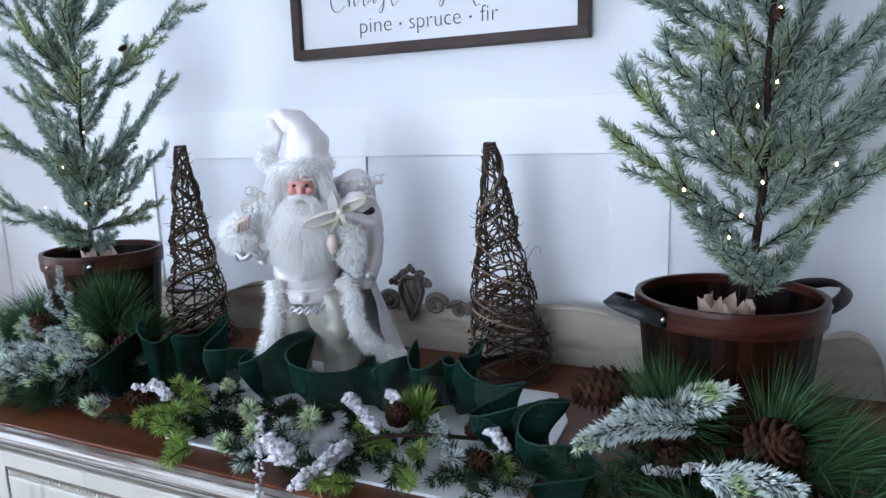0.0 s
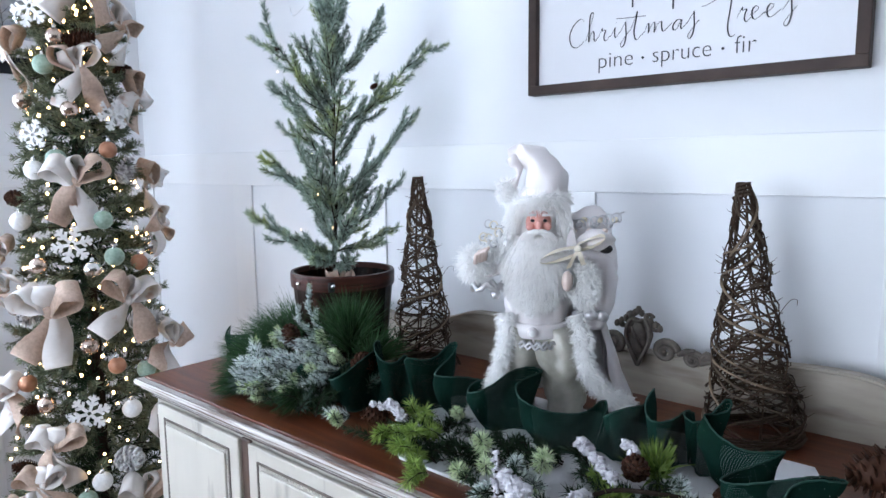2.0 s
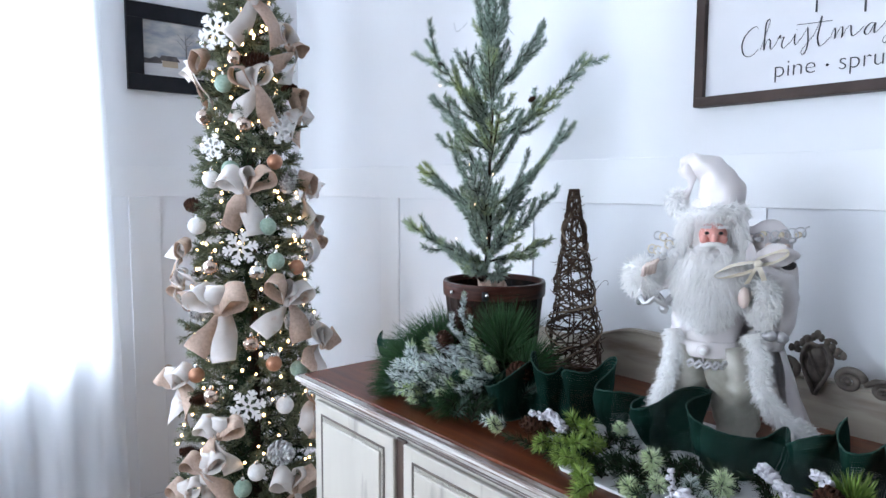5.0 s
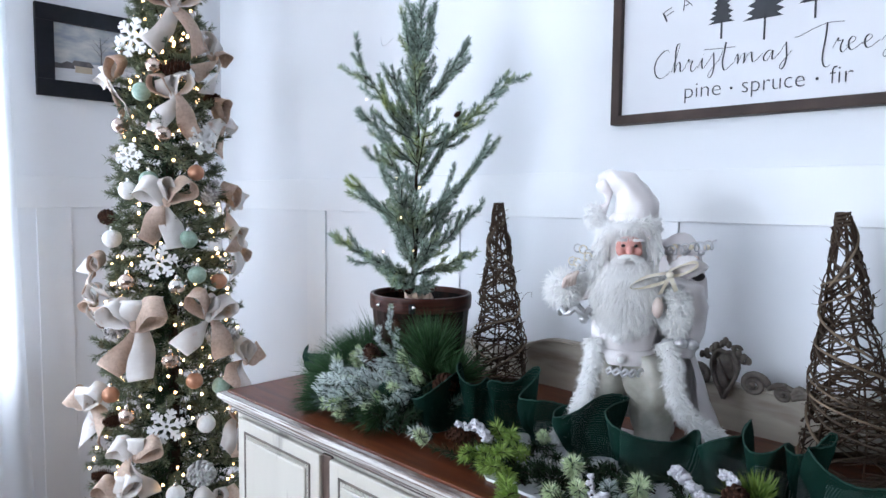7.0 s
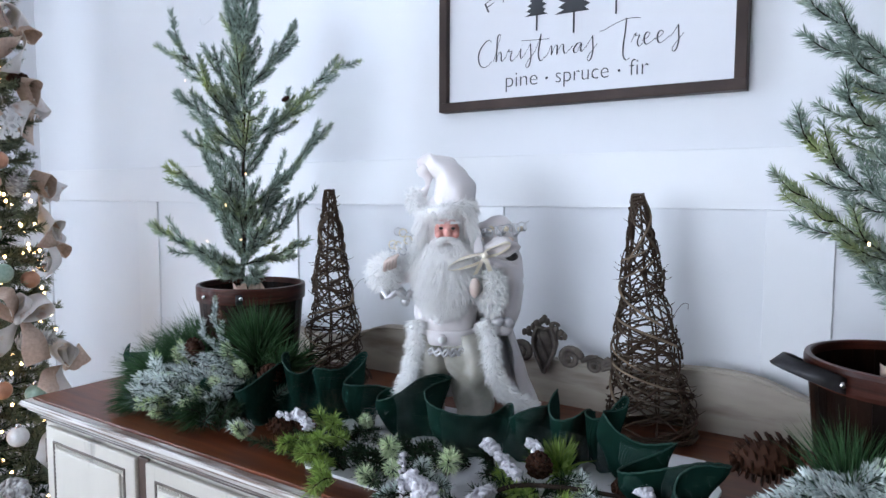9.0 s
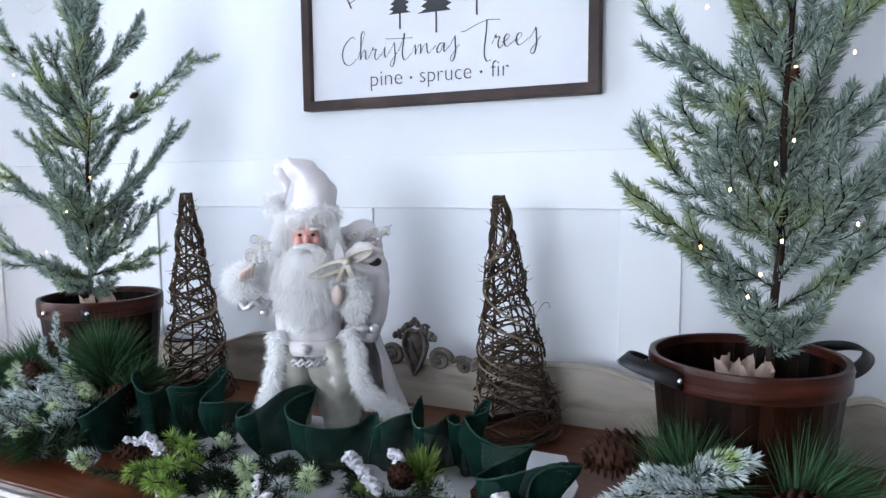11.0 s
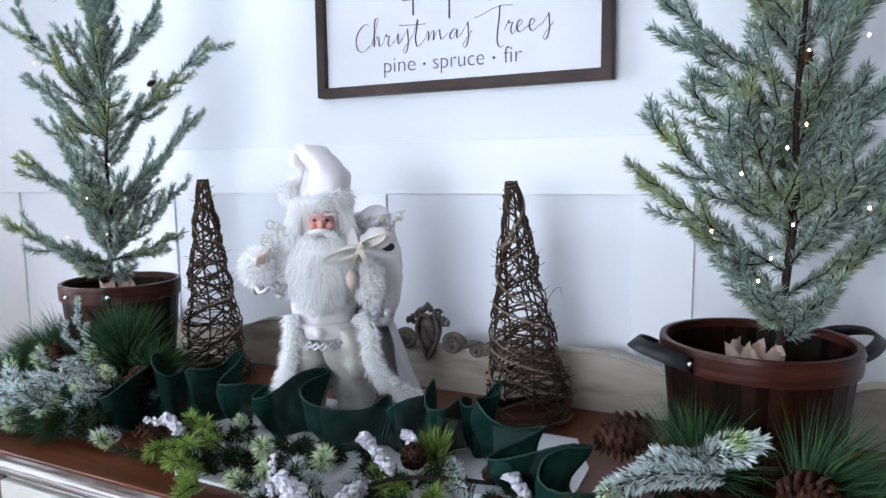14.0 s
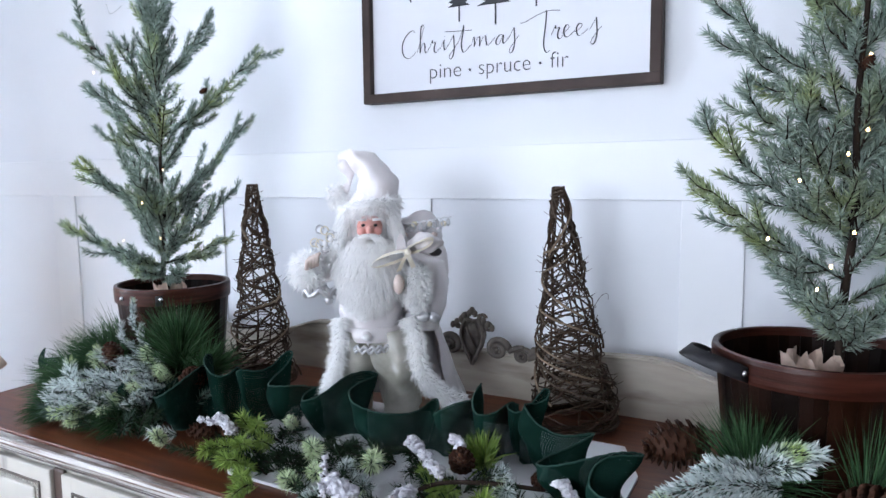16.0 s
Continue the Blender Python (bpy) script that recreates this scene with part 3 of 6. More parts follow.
# ---- white board under the ribbon ----
outline = [(-0.80, 0.606), (-0.335, 0.602), (-0.247, 0.640), (-0.248, 0.868), (-0.290, 0.968), (-0.85, 0.968), (-0.905, 0.87), (-0.90, 0.69)]
board = thing("placemat", pose(-0.56, 0.78, TOP_Z), "white marbled placemat lying under the green ribbon", "placemat")
part("sheet", Geo().prism([(a + 0.56, b - 0.78) for a, b in outline], 0.0005, 0.005, swap=True), M_PAPER, board)

# ---- framed sign over the sideboard ----
M_SIGN = mat("white_sign_board", (0.70, 0.71, 0.74), (0.73, 0.74, 0.77), 0.6, scale=4, spec=0.25)
M_FRAME = mat("dark_walnut_frame", (0.030, 0.019, 0.016), (0.070, 0.046, 0.038), 0.5, scale=9, bump=0.1, bump_scale=60, spec=0.2)
M_INK = mat("black_print", (0.025, 0.028, 0.034), rough=0.6)
SX0, SX1, SZ0, SZ1 = -0.931, -0.285, 1.508, 1.985
SIGN = thing("framed_sign", pose(SX0, 1.172, SZ0), "white sign with black lettering in a dark wooden frame", "sign")
W, H, B = SX1 - SX0, SZ1 - SZ0, 0.0205
part("board", Geo().box((B - 0.004, 0.014, B - 0.004), (W - B + 0.004, 0.022, H - B + 0.004)), M_SIGN, SIGN)
for lo, hi in (((0, 0, 0), (W, 0.030, B)), ((0, 0, H - B), (W, 0.030, H)), ((0, 0, B), (B, 0.030, H - B)), ((W - B, 0, B), (W, 0.030, H - B))):
    part("frame_bar", Geo().box(lo, hi, bevel=0.0015), M_FRAME, SIGN)
INK_Y = 0.0132


def words(body, x0, x1, size, z, turn=0.0):
    c = bpy.data.curves.new("lettering", "FONT")
    c.body, c.size, c.extrude, c.align_x, c.offset = body, size, 0.0003, "CENTER", -0.0008
    tmp = bpy.data.objects.new("lettering", c)
    scene.collection.objects.link(tmp)
    bpy.context.view_layer.update()
    me = bpy.data.meshes.new_from_object(tmp.evaluated_get(bpy.context.evaluated_depsgraph_get()))
    bpy.data.objects.remove(tmp)
    me.materials.clear()
    me.materials.append(M_INK)
    wide = (x1 - x0) / (max(v.co.x for v in me.vertices) - min(v.co.x for v in me.vertices))
    me.transform(Matrix.Translation(((x0 + x1) / 2, INK_Y, z)) @ Matrix.Rotation(radians(90), 4, "X") @ Matrix.Rotation(radians(turn), 4, "Z") @ Matrix.Diagonal((wide, 1, 1, 1)))
    part("lettering", me, None, SIGN)


for body, x0, x1 in (("pine", 0.164, 0.239), ("spruce", 0.280, 0.393), ("fir", 0.434, 0.471)):
    words(body, x0, x1, 0.0455, 0.045)
for x in (0.2600, 0.4135):
    part("lettering", Geo().lathe([(0.0, -0.0003), (0.0026, -0.0003), (0.0026, 0.0003), (0.0, 0.0003)], 12).move(pose(x, INK_Y, 0.0565, 90, 0, 0)), M_INK, SIGN)
words("F", 0.117, 0.139, 0.034, 0.212, 25)
words("A", 0.155, 0.177, 0.034, 0.228, 20)

# joined handwriting: each letter a pen line, 1 high from the line to a small letter's top
STROKES = {
    "C": [[(1.55, 2.05), (1.3, 2.3), (0.8, 2.1), (0.25, 1.5), (0, 0.7), (0.2, -0.1), (0.7, -0.4), (1.25, -0.2), (1.6, 0.15)]],
    "h": [[(0.05, 0.1), (0.5, 1.4), (0.85, 2.5), (0.75, 2.75), (0.5, 2.4), (0.42, 1.2), (0.38, 0), (0.55, 0.6), (0.8, 0.95), (0.95, 0.7), (0.95, 0.2), (1.1, 0), (1.45, 0.4)]],
    "r": [[(0, 0.3), (0.3, 0.95), (0.4, 1.1), (0.42, 0.85), (0.75, 0.9), (0.62, 0.5), (0.6, 0.1), (0.8, -0.1), (1.25, 0.35)]],
    "i": [[(0, 0.2), (0.35, 0.8), (0.45, 1.0), (0.42, 0.4), (0.55, 0.05), (0.95, 0.55)], [(0.55, 1.35), (0.58, 1.42)]],
    "s": [[(0, 0.4), (0.55, 1.25), (0.62, 1.35), (0.66, 0.7), (0.68, 0), (0.5, -0.7), (0.25, -0.9), (0.15, -0.6), (0.5, -0.1), (1.1, 0.6)]],
    "t": [[(0, 0.5), (0.4, 1.4), (0.66, 2.2), (0.58, 1.5), (0.4, 0.5), (0.5, -0.2), (0.75, -0.35), (1.5, 0.3)], [(-1.4, 1.8), (-0.2, 1.72), (1.55, 1.65)]],
    "m": [[(0, 0.4), (0.25, 0.95), (0.32, 0.5), (0.3, 0.05), (0.55, 0.7), (0.85, 0.95), (0.88, 0.5), (0.85, 0.05), (1.15, 0.7), (1.5, 0.95), (1.55, 0.4), (1.75, 0.05), (2.5, 0.7)]],
    "a": [[(0.75, 0.85), (0.4, 0.85), (0.05, 0.4), (0.1, 0.05), (0.4, 0.1), (0.8, 0.85), (0.75, 0.3), (0.85, 0.05), (1.3, 0.5)]],
    "e": [[(0, 0.35), (0.5, 0.6), (0.7, 0.9), (0.45, 1.05), (0.2, 0.7), (0.25, 0.15), (0.55, 0), (1.25, 0.5)]],
    "T": [[(0.38, 2.55), (0.3, 1.4), (0.12, 0), (0.15, -0.8), (0.4, -1.2), (0.75, -1.05)], [(-2.15, 1.7), (-1.7, 1.75), (-0.5, 2.25), (0.6, 2.5), (1.65, 2.42)]],
}


def script(text, places, z, size):
    """Pen strokes, thicker on the way down."""
    for ch, x in zip(text, places):
        g = Geo()
        for st in STROKES[ch]:
            line = curve([(x + a * size, INK_Y - 0.0002, z + b * size) for a, b in st], 6)
            fall = [(line[max(i - 1, 0)] - line[min(i + 1, len(line) - 1)]).normalized().z for i in range(len(line))]
            g.tube(line, [0.00055 + 0.00085 * max(0.0, f) for f in fall], 6)
        for v in g.v:
            v.y = INK_Y + (v.y - INK_Y) * 0.3
        part("lettering", g, M_INK, SIGN)


script("Christmas", (0.096, 0.133, 0.163, 0.190, 0.209, 0.232, 0.264, 0.318, 0.345), 0.101, 0.0212)
script("Trees", (0.418, 0.436, 0.457, 0.482, 0.511), 0.101, 0.0212)


def tree_print(x, z, high, half):
    g = Geo()
    g.box((x - 0.0018, INK_Y - 0.0005, z), (x + 0.0018, INK_Y, z + high * 0.3))
    r = random.Random(int(x * 1000))
    n = 9
    left, rightside = [], []
    for i in range(n):
        t = i / n
        zz = z + high * (0.26 + 0.74 * t)
        w = half * (1 - t) ** 0.85
        for side, out in ((-1, left), (1, rightside)):
            k = r.uniform(0.8, 1.15)
            out += [(x + side * w * k, zz - high * 0.012), (x + side * w * 0.55, zz + high * 0.035)]
    g.prism(rightside + [(x, z + high)] + left[::-1], INK_Y - 0.0005, INK_Y)
    part("tree_print", g, M_INK, SIGN, "black spruce silhouette")


tree_print(0.236, 0.156, 0.125, 0.026)
tree_print(0.318, 0.141, 0.165, 0.040)
tree_print(0.405, 0.166, 0.125, 0.034)

# ---- framed painting on the left wall ----
M_BLACK = mat("black_frame_paint", (0.006, 0.008, 0.012), (0.012, 0.014, 0.018), 0.5, scale=20, spec=0.2)
M_PSKY = mat("painted_winter_sky", (0.20, 0.24, 0.30), (0.52, 0.51, 0.48), 0.5, scale=14, stretch=(1, 1, 2.5))
M_PSNOW = mat("painted_snow", (0.45, 0.46, 0.49), (0.62, 0.62, 0.63), 0.5, scale=9, stretch=(1, 1, 5))
M_PDARK = mat("painted_dark_wood", (0.045, 0.045, 0.05), (0.12, 0.11, 0.11), 0.6, scale=40)
M_PTAN = mat("painted_cabin_wall", (0.36, 0.29, 0.21), (0.45, 0.37, 0.27), 0.6, scale=40)
PIC = thing("framed_painting", pose(LEFT_X + 0.003, 0.514, 1.687, 0, 0, 90), "winter landscape painting in a wide black frame", "painting")
PW, PH, PB = 0.50, 0.315, 0.057
for lo, hi in (((0, -0.022, 0), (PW, 0, PB)), ((0, -0.022, PH - PB), (PW, 0, PH)), ((0, -0.022, PB), (PB, 0, PH - PB)), ((PW - PB, -0.022, PB), (PW, 0, PH - PB))):
    part("frame_bar", Geo().box(lo, hi, bevel=0.002), M_BLACK, PIC)
part("canvas", Geo().box((PB - 0.003, -0.008, PB - 0.003), (PW - PB + 0.003, 0, PH - PB + 0.003)), M_PSKY, PIC)
part("painted_snow", Geo().prism([(PB, PB), (PW - PB, PB), (PW - PB, 0.125), (0.32, 0.118), (0.2, 0.128), (PB, 0.115)], -0.0088, -0.008), M_PSNOW, PIC)
part("painted_grove", Geo().prism([(PB, 0.100), (0.125, 0.104), (0.120, 0.122), (0.10, 0.128), (0.08, 0.118), (PB, 0.120)], -0.0092, -0.0088), M_PDARK, PIC)
part("painted_cabin", Geo().prism([(0.125, 0.092), (0.182, 0.092), (0.182, 0.116), (0.125, 0.116)], -0.0096, -0.0092), M_PTAN, PIC)
part("painted_roof", Geo().prism([(0.110, 0.115), (0.190, 0.115), (0.176, 0.134), (0.122, 0.134)], -0.0100, -0.0096), M_PDARK, PIC)
bare = Geo().tube([(0.212, -0.0095, 0.10), (0.214, -0.0095, 0.17), (0.211, -0.0095, 0.23)], [0.002, 0.0014, 0.0006], 5)
for s, z in ((-1, 0.16), (1, 0.17), (-1, 0.185), (1, 0.2)):
    bare.tube([(0.213, -0.0095, z), (0.213 + s * 0.03, -0.0095, z + 0.035)], [0.001, 0.0004], 4)
part("painted_tree", bare, M_PDARK, PIC)


# ---- bushel baskets ----
def basket(x, y, turn, label, reach, lift):
    b = thing("basket", pose(x, y, TOP_Z + 0.001, 0, 0, turn), label, "basket", "bushel baskets")
    high, r0, r1 = 0.215, 0.094, 0.1165
    part("base", Geo().lathe([(0.0, 0.003), (r0, 0.003), (r0, 0.012), (0.0, 0.012)], 32), M_STAVE, b)
    n = 24
    st = Geo()
    half = math.pi / n * 0.985
    for rr in (0.0, 0.004):
        for z, r in ((0.0, r0), (high * 0.5, (r0 + r1) / 2 + 0.001), (high - 0.004, r1)):
            for k in (-1, 0, 1):
                st.v.append(Vector(((r + rr + (0.0012 if k == 0 else 0)) * math.cos(k * half), (r + rr + (0.0012 if k == 0 else 0)) * math.sin(k * half), z)))
    for i in range(2):
        for k in range(2):
            a = i * 3 + k
            st.face((a, a + 3, a + 4, a + 1), 0, False), st.face((9 + a, 9 + a + 1, 9 + a + 4, 9 + a + 3), 0, False)
    for a in (0, 3):
        st.face((a, 9 + a, 12 + a, a + 3), 0, False), st.face((a + 2, a + 5, 14 + a, 11 + a), 0, False)
    st.face((6, 15, 16, 7), 0, False), st.face((7, 16, 17, 8), 0, False)
    me = st.mesh("stave", M_STAVE)
    for k in range(n):
        part("stave", me, None, b, m=pose(0, 0, 0, 0, 0, 360 / n * k))
    part("rim", Geo().lathe([(r1 + 0.0025, high - 0.032), (r1 + 0.0070, high - 0.032), (r1 + 0.0078, high - 0.027), (r1 + 0.0085, high - 0.006),
                             (r1 + 0.0070, high), (r1 + 0.0010, high + 0.0005), (r1 - 0.0010, high - 0.001), (r1 - 0.0015, high - 0.012), (r1 + 0.0005, high - 0.012)], 120, smooth=False),
         M_RIM, b, "red-brown wooden rim band")
    part("foot_band", Geo().lathe([(r0 + 0.004, 0.012), (r0 + 0.009, 0.012), (r0 + 0.012, 0.034), (r0 + 0.007, 0.034)], 48), M_RIM, b)
    for side in (213, 33):
        h = Geo()
        pts, wide = [], []
        for i in range(29):
            t = i / 28
            a = radians(side + 22 - 44 * t)
            out = math.sin(t * math.pi) ** 0.7
            r = r1 + 0.0095 + reach * out
            o = Vector((math.cos(a), math.sin(a), 0))
            lean = radians(lift) * out
            pts.append(o * r + Vector((0, 0, high - 0.020 + (0.020 if reach > 0.02 else -0.002) * out)))
            wide.append(Vector((0, 0, 0.020 * math.cos(lean))) - o * 0.020 * math.sin(lean))
        if reach < 0.02:
            pts, wide = pts[:5], wide[:5]
        h.strip(pts, wide)
        st = part("handle", h, M_LEATHER, b, "black leather strap handle")
        sol = st.modifiers.new("thick", "SOLIDIFY")
        sol.thickness, sol.offset = 0.0035, 0
        for s in (21, -21):
            a = radians(side + s)
            r = r1 + 0.0125
            part("rivet", Geo().ball((r * math.cos(a), r * math.sin(a), high - 0.018), 0.0050, 12, 8), M_STEEL, b, "shiny steel rivet")
    return b


BR = (-0.032, 0.899)
BL = (-1.256, 0.900)
basket(*BR, 0, "dark red-brown bushel basket with black leather handles beside the gallery", 0.044, 58)
basket(*BL, 75, "dark red-brown bushel basket half hidden by pine greenery", 0.001, 0).scale = (0.95, 0.95, 1.03)


# ---- tabletop spruce trees ----
def spray(g, pts, length, width, dens, lean, rng, mi=0, stem_mi=1, r=0.0022, body=0.0):
    k = len(pts)
    g.tube(pts, [r * (1 - 0.6 * i / (k - 1)) for i in range(k)], 5, stem_mi)
    g.needles(pts, length, width, dens, lean, mi, rng, body=body)


def limb_geo(p0, p1, rng, twigs=9, nl=0.0175, dens=2500):
    """One limb from the trunk to its tip, with side twigs, all in needles."""
    g = Geo()
    p0, p1 = Vector(p0), Vector(p1)
    d = p1 - p0
    L = d.length
    mid = p0 + d * 0.5 + Vector((rng.uniform(-.04, .04), rng.uniform(-.04, .04), -0.05)) * L
    main = curve([p0, mid, p1], 6)
    spray(g, main, nl, 0.0019, dens, 46, rng)
    side = d.cross(Vector((0, 0, 1))).normalized()
    up = side.cross(d).normalized()
    for k in range(twigs):
        t = 0.20 + 0.70 * (k + rng.uniform(-.3, .3)) / max(1, twigs - 1)
        t = min(max(t, 0.15), 0.93)
        a = main[int(t * (len(main) - 1))]
        s = (1 if k % 2 else -1)
        w = (d.normalized() * 0.85 + side * s * rng.uniform(0.30, 0.85) + up * rng.uniform(-0.60, 0.50)).normalized()
        ln = L * rng.uniform(0.22, 0.42) * (1.15 - 0.5 * t)
        ln = max(ln, 0.03)
        spray(g, curve([a, a + w * ln * 0.5 + Vector((0, 0, -0.004)), a + w * ln + Vector((0, 0, 0.006))], 3), nl, 0.0019, dens, 46, rng, r=0.0014)
    return g


def small_cone(g, at, size, rng, mi=0, axis=None, rows=7, around=7):
    """A pinecone: scales set in a spiral round a core."""
    at = Vector(at)
    q = (Vector(axis) if axis is not None else Vector((0, 0, 1))).to_track_quat("Z", "Y").to_matrix()
    g.ball(at, (size * 0.30, size * 0.30, size * 0.52), 8, 6, mi, turn=q)
    total = rows * around
    for i in range(total):
        t = (i + 0.5) / total
        z = (t - 0.5) * size * 1.05
        r = size * 0.44 * math.sin(math.pi * (0.13 + 0.80 * t)) ** 0.75
        a = i * 2.39996
        o = Vector((math.cos(a), math.sin(a), 0))
        lift = 0.25 + 0.75 * t
        tip = o * r * rng.uniform(0.93, 1.07) + Vector((0, 0, z + size * 0.10 * lift))
        root = o * r * 0.35 + Vector((0, 0, z - size * 0.04))
        s = Vector((-math.sin(a), math.cos(a), 0)) * size * 0.105 * (1.15 - 0.5 * abs(t - 0.4))
        th = Vector((0, 0, size * 0.035))
        mid = root.lerp(tip, 0.72)
        b = len(g.v)
        for p in (root - s * 0.4, root + s * 0.4, mid + s, tip + s * 0.45, tip - s * 0.45, mid - s):
            g.v.append(at + q @ p)
        for p in (root, mid - th, tip - th * 0.6):
            g.v.append(at + q @ p)
        g.face((b, b + 1, b + 2, b + 5), mi), g.face((b + 5, b + 2, b + 3, b + 4), mi)
        g.face((b + 1, b + 6, b + 7, b + 2), mi), g.face((b, b + 5, b + 7, b + 6), mi)
        g.face((b + 2, b + 7, b + 8, b + 3), mi), g.face((b + 5, b + 4, b + 8, b + 7), mi), g.face((b + 3, b + 8, b + 4), mi)
    return g


def bulb(parent, at, size=0.0016):
    part("bulb", Geo().ball(at, (size, size, size * 1.5), 8, 6), M_BULB, parent, "tiny warm fairy light")


def tabletop_tree(x, y, turn, high, limbs, rng, label, wrap_side, lean=0.0, fill=8):
    t = thing("tabletop_tree", pose(x, y, TOP_Z + 0.015, 0, 0, turn), label, "artificial tree", "tabletop trees")
    part("trunk", Geo().tube(curve([(0, 0, 0.05), (lean * 0.3 - 0.004, 0, high * 0.25), (lean * 0.4 + 0.003, 0, high * 0.38), (lean * 0.6 - 0.003, 0, high * 0.52), (lean * 0.7 + 0.002, 0, high * 0.7), (lean, 0, high)], 6),
                             [0.0064 * (1 - 0.70 * i / 30) for i in range(31)], 8), M_BARK, t, "thin dark trunk")
    wrap = Geo()
    for i in range(7):
        a = i * 0.9
        wrap.ball((0.020 * math.cos(a), 0.020 * math.sin(a), 0.050 + 0.07 * (i / 7)), (0.034, 0.034, 0.040), 12, 8, rough=0.25, freq=45)
    part("root_ball", wrap, M_JUTE, t, "loose tan burlap wrapped round the foot")
    flap = Geo()
    n, m = 54, 7
    for i in range(m + 1):
        q = i / m
        for j in range(n):
            a = 2 * math.pi * j / n
            r = 0.021 + 0.010 * q + (0.002 + 0.004 * q) * math.sin(j * 1.05 + 2 * q) + 0.003 * math.sin(j * 2.9)
            jag = (0.010 * math.sin(j * 0.7) + 0.012 * rng.random()) if i == m else 0
            c = Vector((math.cos(radians(wrap_side)), math.sin(radians(wrap_side)), 0)) * 0.036
            flap.v.append(c + Vector((r * math.cos(a), r * math.sin(a), 0.095 + 0.088 * q + jag)))
    for i in range(m):
        for j in range(n):
            j2 = (j + 1) % n
            flap.face((i * n + j, i * n + j2, (i + 1) * n + j2, (i + 1) * n + j))
    part("burlap_wrap", flap, M_JUTE, t, "frayed tan burlap gathered round the foot")
    extra = [(rng.uniform(0.21, high * 0.86), rng.uniform(0, 360)) for _ in range(fill)]
    extra = [(z, az, (0.150 - 0.13 * z / high) * rng.uniform(0.55, 0.95), 0.10 + 0.06 * rng.random()) for z, az in extra]
    for z, az, length, rise in limbs + extra:
        a = radians(az)
        fz = z / high
        p0 = (lean * fz, 0, z)
        p1 = (lean * fz + 0.95 * length * math.cos(a), 0.95 * length * math.sin(a), z + 0.97 * rise)
        part("branch", limb_geo(p0, p1, rng, twigs=9 if length > 0.12 else 7), [M_NEEDLE, M_BARK], t)
    return t


# limbs: height on the trunk, bearing (0 to the right as seen from the room, 270 towards the room), reach, rise
limbs_left = [
    (0.235, 186, 0.210, 0.100), (0.330, 183, 0.170, 0.150), (0.335, 172, 0.110, 0.215), (0.500, 184, 0.150, 0.135), (0.545, 180, 0.172, 0.225),
    (0.570, 172, 0.070, 0.170), (0.430, 178, 0.095, 0.140), (0.520, 4, 0.240, 0.215), (0.360, 5, 0.212, 0.205), (0.640, 8, 0.132, 0.170),
    (0.260, 8, 0.175, 0.145), (0.240, 352, 0.145, 0.055), (0.450, 10, 0.130, 0.190), (0.300, 15, 0.110, 0.150), (0.700, 170, 0.040, 0.170),
    (0.740, 20, 0.030, 0.140), (0.600, 262, 0.080, 0.150), (0.480, 285, 0.110, 0.140), (0.350, 250, 0.130, 0.120), (0.250, 290, 0.130, 0.080),
    (0.215, 240, 0.110, 0.030), (0.420, 95, 0.120, 0.150), (0.300, 80, 0.120, 0.130), (0.560, 110, 0.090, 0.160), (0.660, 280, 0.045, 0.150),
    (0.230, 215, 0.130, 0.055), (0.205, 300, 0.085, 0.020), (0.210, 170, 0.090, 0.040)]
rng = random.Random(11)
TREE_L = tabletop_tree(BL[0], BL[1], 46, 0.875, limbs_left, rng, "slim frosted green tabletop spruce standing in a basket", 300, 0.018, 10)
TREE_L.location += Vector((-0.014, -0.015, 0.020))
TREE_L.scale = (0.905, 0.905, 0.955)
limbs_right = [
    (0.215, 200, 0.080, 0.095), (0.235, 182, 0.130, 0.120), (0.290, 184, 0.215, 0.140), (0.350, 180, 0.215, 0.155), (0.420, 186, 0.155, 0.120),
    (0.480, 182, 0.170, 0.130), (0.520, 176, 0.205, 0.145), (0.600, 184, 0.150, 0.150), (0.660, 180, 0.130, 0.170), (0.220, 350, 0.120, 0.130),
    (0.260, 355, 0.150, 0.140), (0.310, 6, 0.190, 0.190), (0.370, 352, 0.200, 0.180), (0.430, 4, 0.190, 0.200), (0.500, 358, 0.150, 0.240),
    (0.580, 6, 0.160, 0.170), (0.660, 0, 0.130, 0.180), (0.740, 180, 0.100, 0.170), (0.760, 10, 0.100, 0.160), (0.215, 250, 0.090, 0.060),
    (0.200, 305, 0.080, 0.085), (0.300, 318, 0.120, 0.150), (0.300, 90, 0.140, 0.150), (0.420, 80, 0.140, 0.160),
    (0.540, 100, 0.120, 0.170), (0.340, 222, 0.120, 0.140), (0.640, 225, 0.100, 0.160), (0.820, 200, 0.060, 0.150), (0.210, 120, 0.110, 0.100)]
limbs_right = [(z, az, r * (0.92 if 170 < az < 205 else 0.96), h) for z, az, r, h in limbs_right]
TREE_R = tabletop_tree(BR[0] + 0.030, BR[1], 2, 0.98, limbs_right, rng, "frosted green tabletop spruce with fairy lights in a basket", 205, 0.012, 14)
for z, az, r in ((0.27, 240, 0.12), (0.34, 262, 0.12), (0.40, 230, 0.14), (0.43, 255, 0.11), (0.46, 275, 0.03), (0.36, 310, 0.13), (0.35, 340, 0.17),
                 (0.55, 275, 0.02), (0.56, 330, 0.09), (0.62, 215, 0.16), (0.66, 315, 0.15), (0.33, 220, 0.17), (0.30, 250, 0.13)):
    a = radians(az)
    bulb(TREE_R, (0.012 + 0.78 * r * math.cos(a), 0.78 * r * math.sin(a), z + 0.02))
